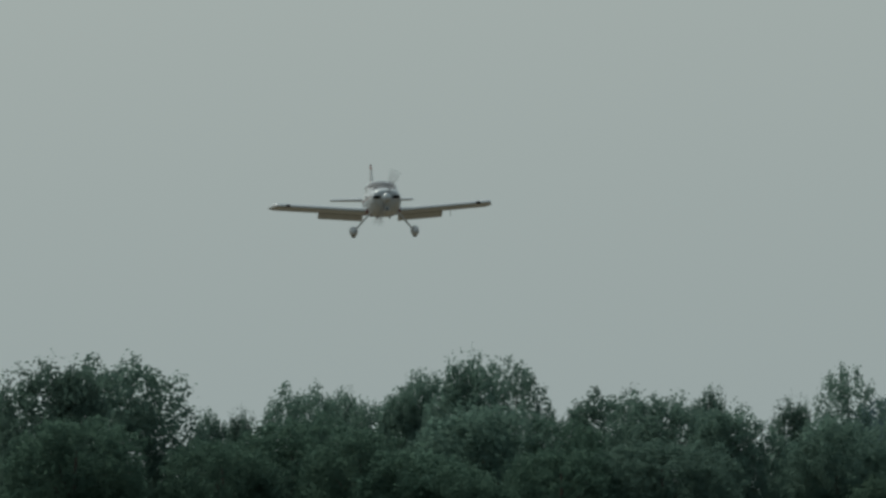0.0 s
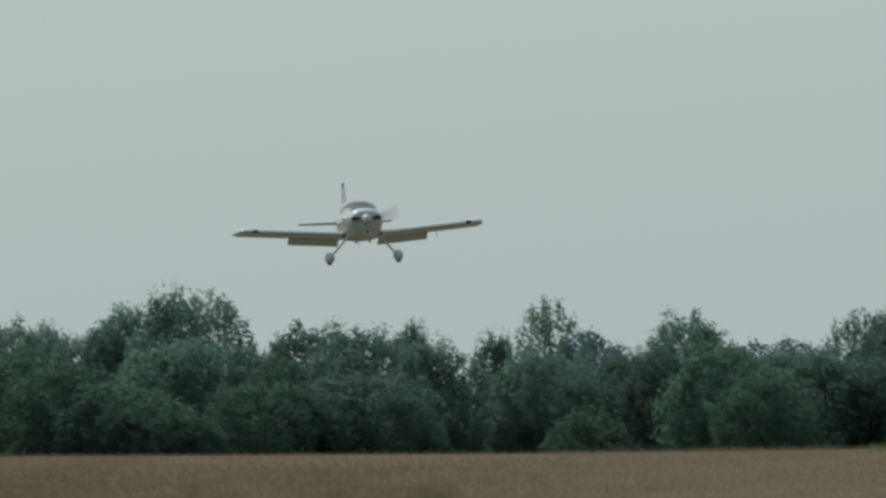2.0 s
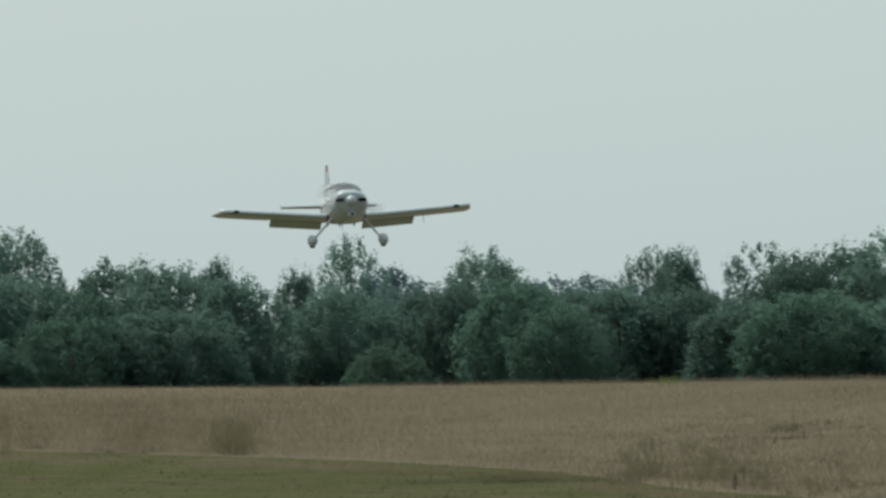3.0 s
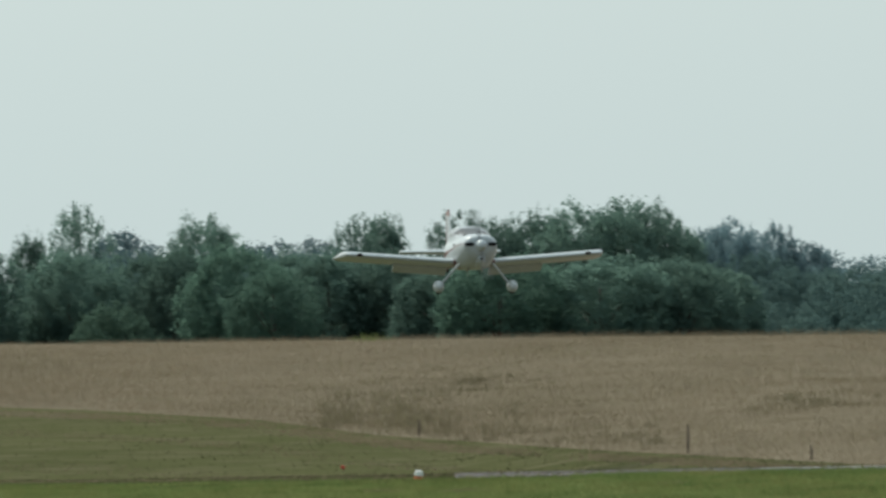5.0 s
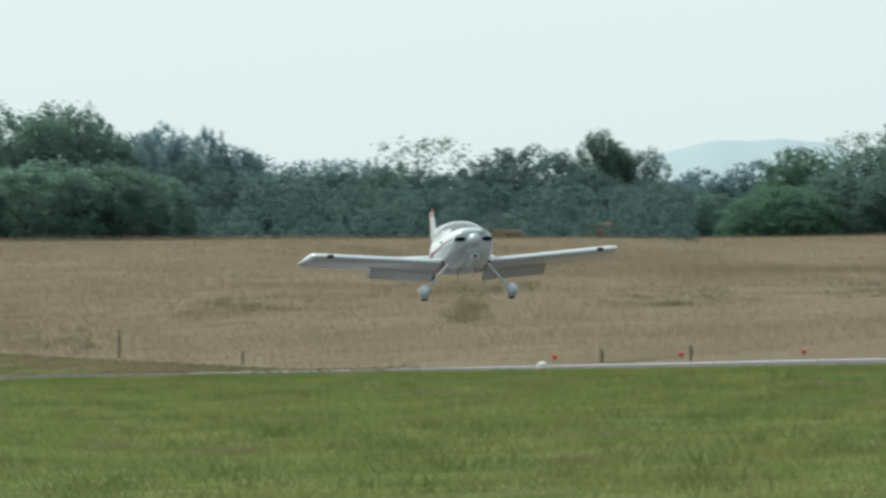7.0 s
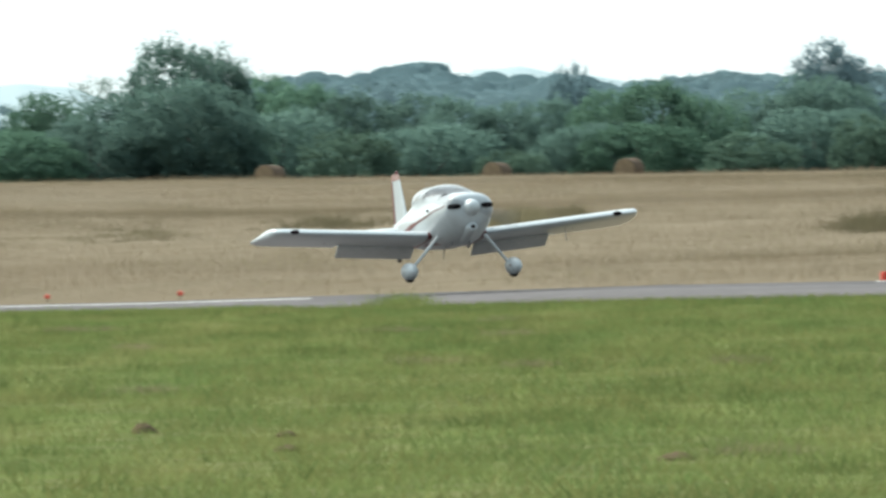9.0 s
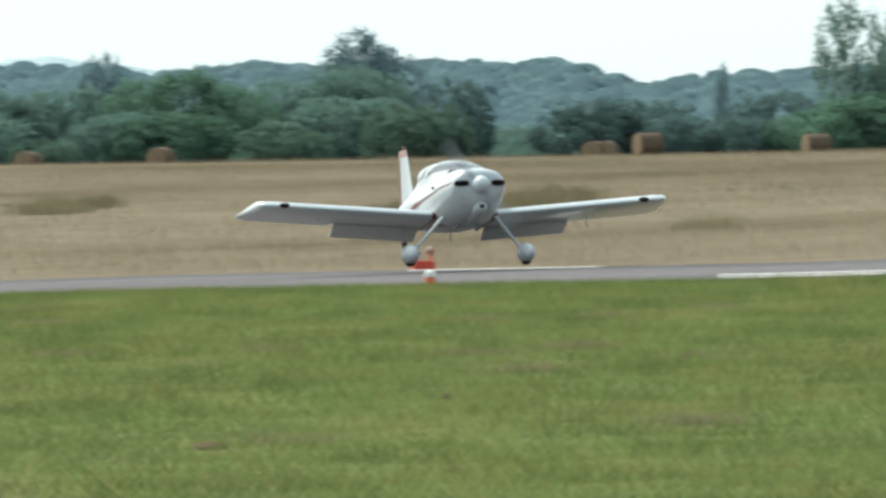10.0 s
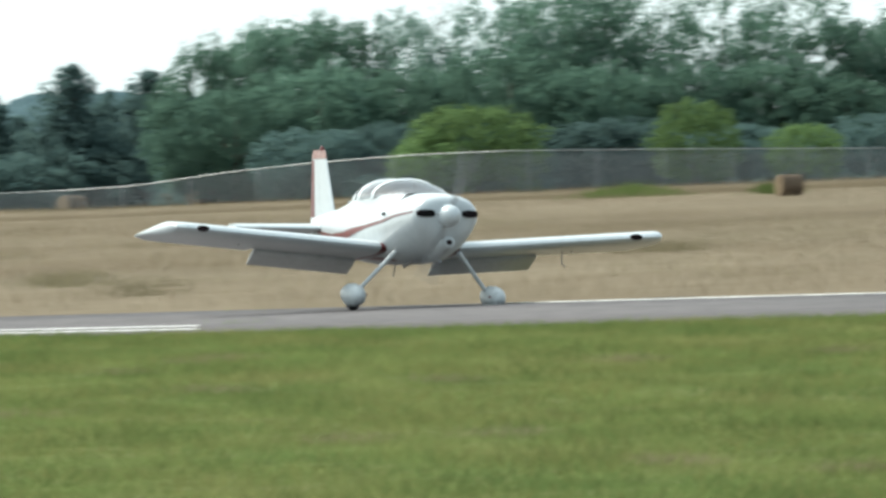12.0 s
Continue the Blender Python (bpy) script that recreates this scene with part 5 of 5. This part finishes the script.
            for y in np.arange(y0, y1 + 0.001, 0.1):
                zc, hw = np.interp(y, *zip(*zs)), np.interp(y, *zip(*ws))
                rows.append([bm.verts.new((s * (hull_x(y, z) + 0.005), y, z)) for z in np.linspace(zc - hw / 2, zc + hw / 2, 5)])
            for a, b in zip(rows, rows[1:]):
                for i in range(4):
                    bm.faces.new((a[i], a[i + 1], b[i + 1], b[i]))
            part(nm, bm, RED, body, "dark red stripe")
    # fin and rudder
    fin = lambda z, a, b: [(p[2], p[1], z) for p in foil(0, np.interp(z, [1.2, 2.18], [3.95, 4.50]), np.interp(z, [1.2, 2.18], [1.15, 0.58]), 0.085, 0.0, b, 8, 0.0, a)]
    fn = part("fin", loft([fin(z, 0.0, 0.56) for z in (1.2, 1.6, 2.03)]), WHITE, plane)
    part("fin_cap", loft([fin(z, 0.0, 1.0) for z in (2.035, 2.09)] + [[(x * 0.4, 4.72 + (y - 4.72) * 0.85, 2.15) for x, y, z in fin(2.09, 0.0, 1.0)]]), CAP, fn, "faded red fin cap")
    rd = part("rudder", loft([fin(z, 0.57, 1.0) for z in (1.02, 1.2, 1.6, 2.03)]), WHITE, plane)
    part("rudder_stripe", loft([[(x * 1.35, y + 0.004, zz) for x, y, zz in fin(z, 0.82, 1.0)] for z in (1.25, 1.6, 2.02)]), RED, rd, "dark red rudder edge")
    part("beacon", turned([(0.03, 2.14), (0.03, 2.18), (0.015, 2.20), (0.002, 2.205)], 10), RED, fn).location.y = 4.62
    part("tail_spring", tube([(0, 4.3, 0.92), (0, 4.75, 0.74)], [0.022, 0.018], 8), STEEL, plane)
    tw = turned([(0.03, -0.03), (0.07, -0.03), (0.08, 0.0), (0.07, 0.03), (0.03, 0.03)], 16, "x")
    bmesh.ops.translate(tw, verts=tw.verts, vec=(0, 4.85, 0.62))
    part("tail_wheel", tw, TYRE, plane)
    part("tail_fork", box(-0.045, 0.045, 4.73, 4.85, 0.62, 0.76, 0.015), POST, plane)
    part("antenna", tube([(0, 1.2, 0.585), (0, 1.28, 0.42)], [0.012, 0.006], 6), STEEL, plane)
    part("vent_pipe", tube([(-0.5, 0.0, 1.23), (-0.565, -0.02, 1.23)], [0.02, 0.02], 8), BLACK, plane)
    # propeller
    prop = new("propeller")
    prop.parent = plane
    tagged(prop, "two-bladed grey propeller turning fast")
    for s in (-1, 1):
        rings = []
        for f, ch, tw_ in ((0.10, 0.055, 50), (0.25, 0.08, 40), (0.5, 0.085, 26), (0.75, 0.07, 18), (0.92, 0.04, 15)):
            c, n = math.cos(radians(tw_)), math.sin(radians(tw_))
            ring = []
            for q in [math.tau * i / 10 for i in range(10)]:
                u, v = ch / 2 * math.cos(q), 0.012 * math.sin(q)
                ring.append((u * c - v * n, u * n + v * c, s * f))
            rings.append(ring)
        part("blade", loft(rings), PROP, prop)
    return plane, prop


# seconds, place, yaw, pitch, bank
PLANE_ROWS = [
    (0.0, -68.11, 551.70, 8.839, 11.92, -1.50, 1.09),
    (0.5, -64.70, 539.21, 8.130, 11.58, -2.24, 1.10),
    (1.0, -61.10, 526.16, 7.260, 11.22, -1.38, 1.50),
    (1.5, -57.42, 512.56, 6.313, 12.35, -0.80, 2.34),
    (2.0, -53.67, 498.49, 5.464, 12.32, -0.90, 2.60),
    (2.5, -49.84, 484.00, 4.750, 11.75, -0.47, 1.92),
    (2.7, -48.20, 478.12, 4.466, 11.71, -0.41, 1.60),
    (4.3, -34.93, 429.45, 2.420, 13.33, 1.37, 1.55),
    (5.0, -29.22, 407.50, 1.748, 12.52, 0.42, 0.48),
    (5.5, -24.93, 391.77, 1.222, 12.70, 0.53, 0.29),
    (6.0, -20.60, 376.05, 0.598, 11.21, 1.06, 3.74),
    (6.5, -16.41, 360.33, -0.068, 11.03, 2.51, 2.69),
    (6.7, -14.82, 354.04, -0.264, 10.99, 3.27, 2.11),
    (8.3, -2.21, 304.81, -0.682, 10.80, 3.19, 0.53),
    (8.5, -0.65, 298.84, -0.688, 10.91, 3.56, 1.42),
    (9.0, 3.21, 284.16, -0.692, 12.35, 3.61, 3.17),
    (9.5, 6.94, 269.86, -0.564, 12.59, 4.41, 1.79),
    (10.0, 10.58, 256.00, -0.399, 9.93, 3.89, 0.90),
    (10.5, 14.23, 242.67, -0.259, 8.8, 4.25, 0.61),
    (11.0, 17.75, 229.89, 0.066, 9.55, 5.96, 0.20),
    (11.5, 21.25, 217.76, 0.377, 10.15, 3.34, -1.03),
    (12.0, 24.96, 206.39, 0.326, 10.3, 0.68, -1.14),
]

plane, prop = build_plane()

build_grass()
for i, (b, drop, width, tall, count, mat) in enumerate((
        (2719, 272, 110, 34, 120, None), (2810, 262, 60, 22, 50, None), (3400, 284, 190, 34, 160, None), (3330, 278, 90, 26, 60, None), (3579, 262, 130, 46, 110, WEED), (3640, 250, 90, 30, 50, None), (2379, 280, 220, 24, 90, None),
        (4277, 314, 80, 30, 70, None), (4517, 296, 180, 30, 120, None), (4400, 300, 90, 22, 50, None), (3880, 300, 110, 26, 60, None), (5044, 276, 150, 26, 80, None), (5180, 292, 110, 22, 50, None), (4800, 270, 140, 22, 60, None),
        (5864, 108, 55, 30, 60, BLADE_DARK), (6044, 118, 130, 34, 110, BLADE_DARK), (6290, 112, 60, 26, 60, BLADE_DARK), (5640, 200, 120, 20, 60, None), (6100, 215, 140, 20, 60, None),
        (60, 366, 110, 36, 36, None), (150, 372, 110, 38, 36, None), (240, 380, 110, 36, 30, None), (340, 388, 110, 34, 26, None), (450, 396, 110, 32, 26, None), (580, 404, 110, 30, 26, None), (-600, 326, 55, 45, 40, None), (-955, 318, 90, 30, 36, None), (-760, 322, 110, 20, 50, None),
        (900, 330, 260, 18, 80, None), (1300, 300, 260, 18, 80, None), (1650, 318, 240, 18, 70, None), (300, 300, 260, 16, 70, None), (1290, 345, 40, 30, 40, None), (110, 205, 40, 20, 40, BLADE), (2050, 300, 200, 18, 60, None))):
    weed_patch(b, drop, width, tall, count, 300 + i, mat)
for i, (b, width, tall, count) in enumerate(((2515, 40, 34, 100), (2440, 40, 14, 30), (5364, 30, 20, 20), (4657, 24, 16, 20), (3950, 60, 10, 30), (6350, 60, 14, 30), (1900, 60, 12, 30))):
    drop = float(np.interp(b, B_KEYS, GRASS_DROP)) + 3
    weed_patch(b, drop, width, tall, count, 400 + i, BLADE)


def molehill(b, r, wide, high, seed):
    rng = random.Random(seed)
    rings = []
    for f, z in ((1.0, -0.03), (0.85, 0.35), (0.6, 0.72), (0.3, 0.95), (0.04, 1.0)):
        rings.append([(wide / 2 * f * math.cos(q) * rng.uniform(0.8, 1.2), wide / 2 * f * math.sin(q) * rng.uniform(0.8, 1.2), (z * high if z > 0 else z) * rng.uniform(0.85, 1.15)) for q in [math.tau * i / 14 for i in range(14)]])
    ob = part("molehill", loft(rings), SOIL)
    tagged(ob, "small heap of bare brown soil in the grass", "molehill", "heaps of soil in the grass")
    ob.matrix_world = Matrix.Translation(at(b, r))


for i, (b, drop, wide, high) in enumerate(((2055, 642, 0.20, 0.07), (2310, 648, 0.17, 0.04), (1430, 675, 0.24, 0.05), (2310, 673, 0.2, 0.04), (3000, 690, 0.25, 0.05), (3420, 600, 0.12, 0.04), (4330, 592, 0.1, 0.04), (4700, 560, 0.12, 0.03), (4850, 520, 0.1, 0.03), (3640, 640, 0.12, 0.03), (5900, 500, 0.12, 0.03))):
    molehill(b, meet(b, drop), wide, high, 500 + i)


def motions():
    walk(plane, [(t, pose(x, y, z, 0, 0, yaw) @ pose(0, 0, 0, -pitch) @ pose(0, 0, 0, 0, -bank)) for t, x, y, z, yaw, pitch, bank in PLANE_ROWS])
    walk(prop, [(i / FPS, pose(0, -1.13, 1.205, 0, 20 + 79.0 * i, 0)) for i in range(12 * FPS + 1)])


motions()
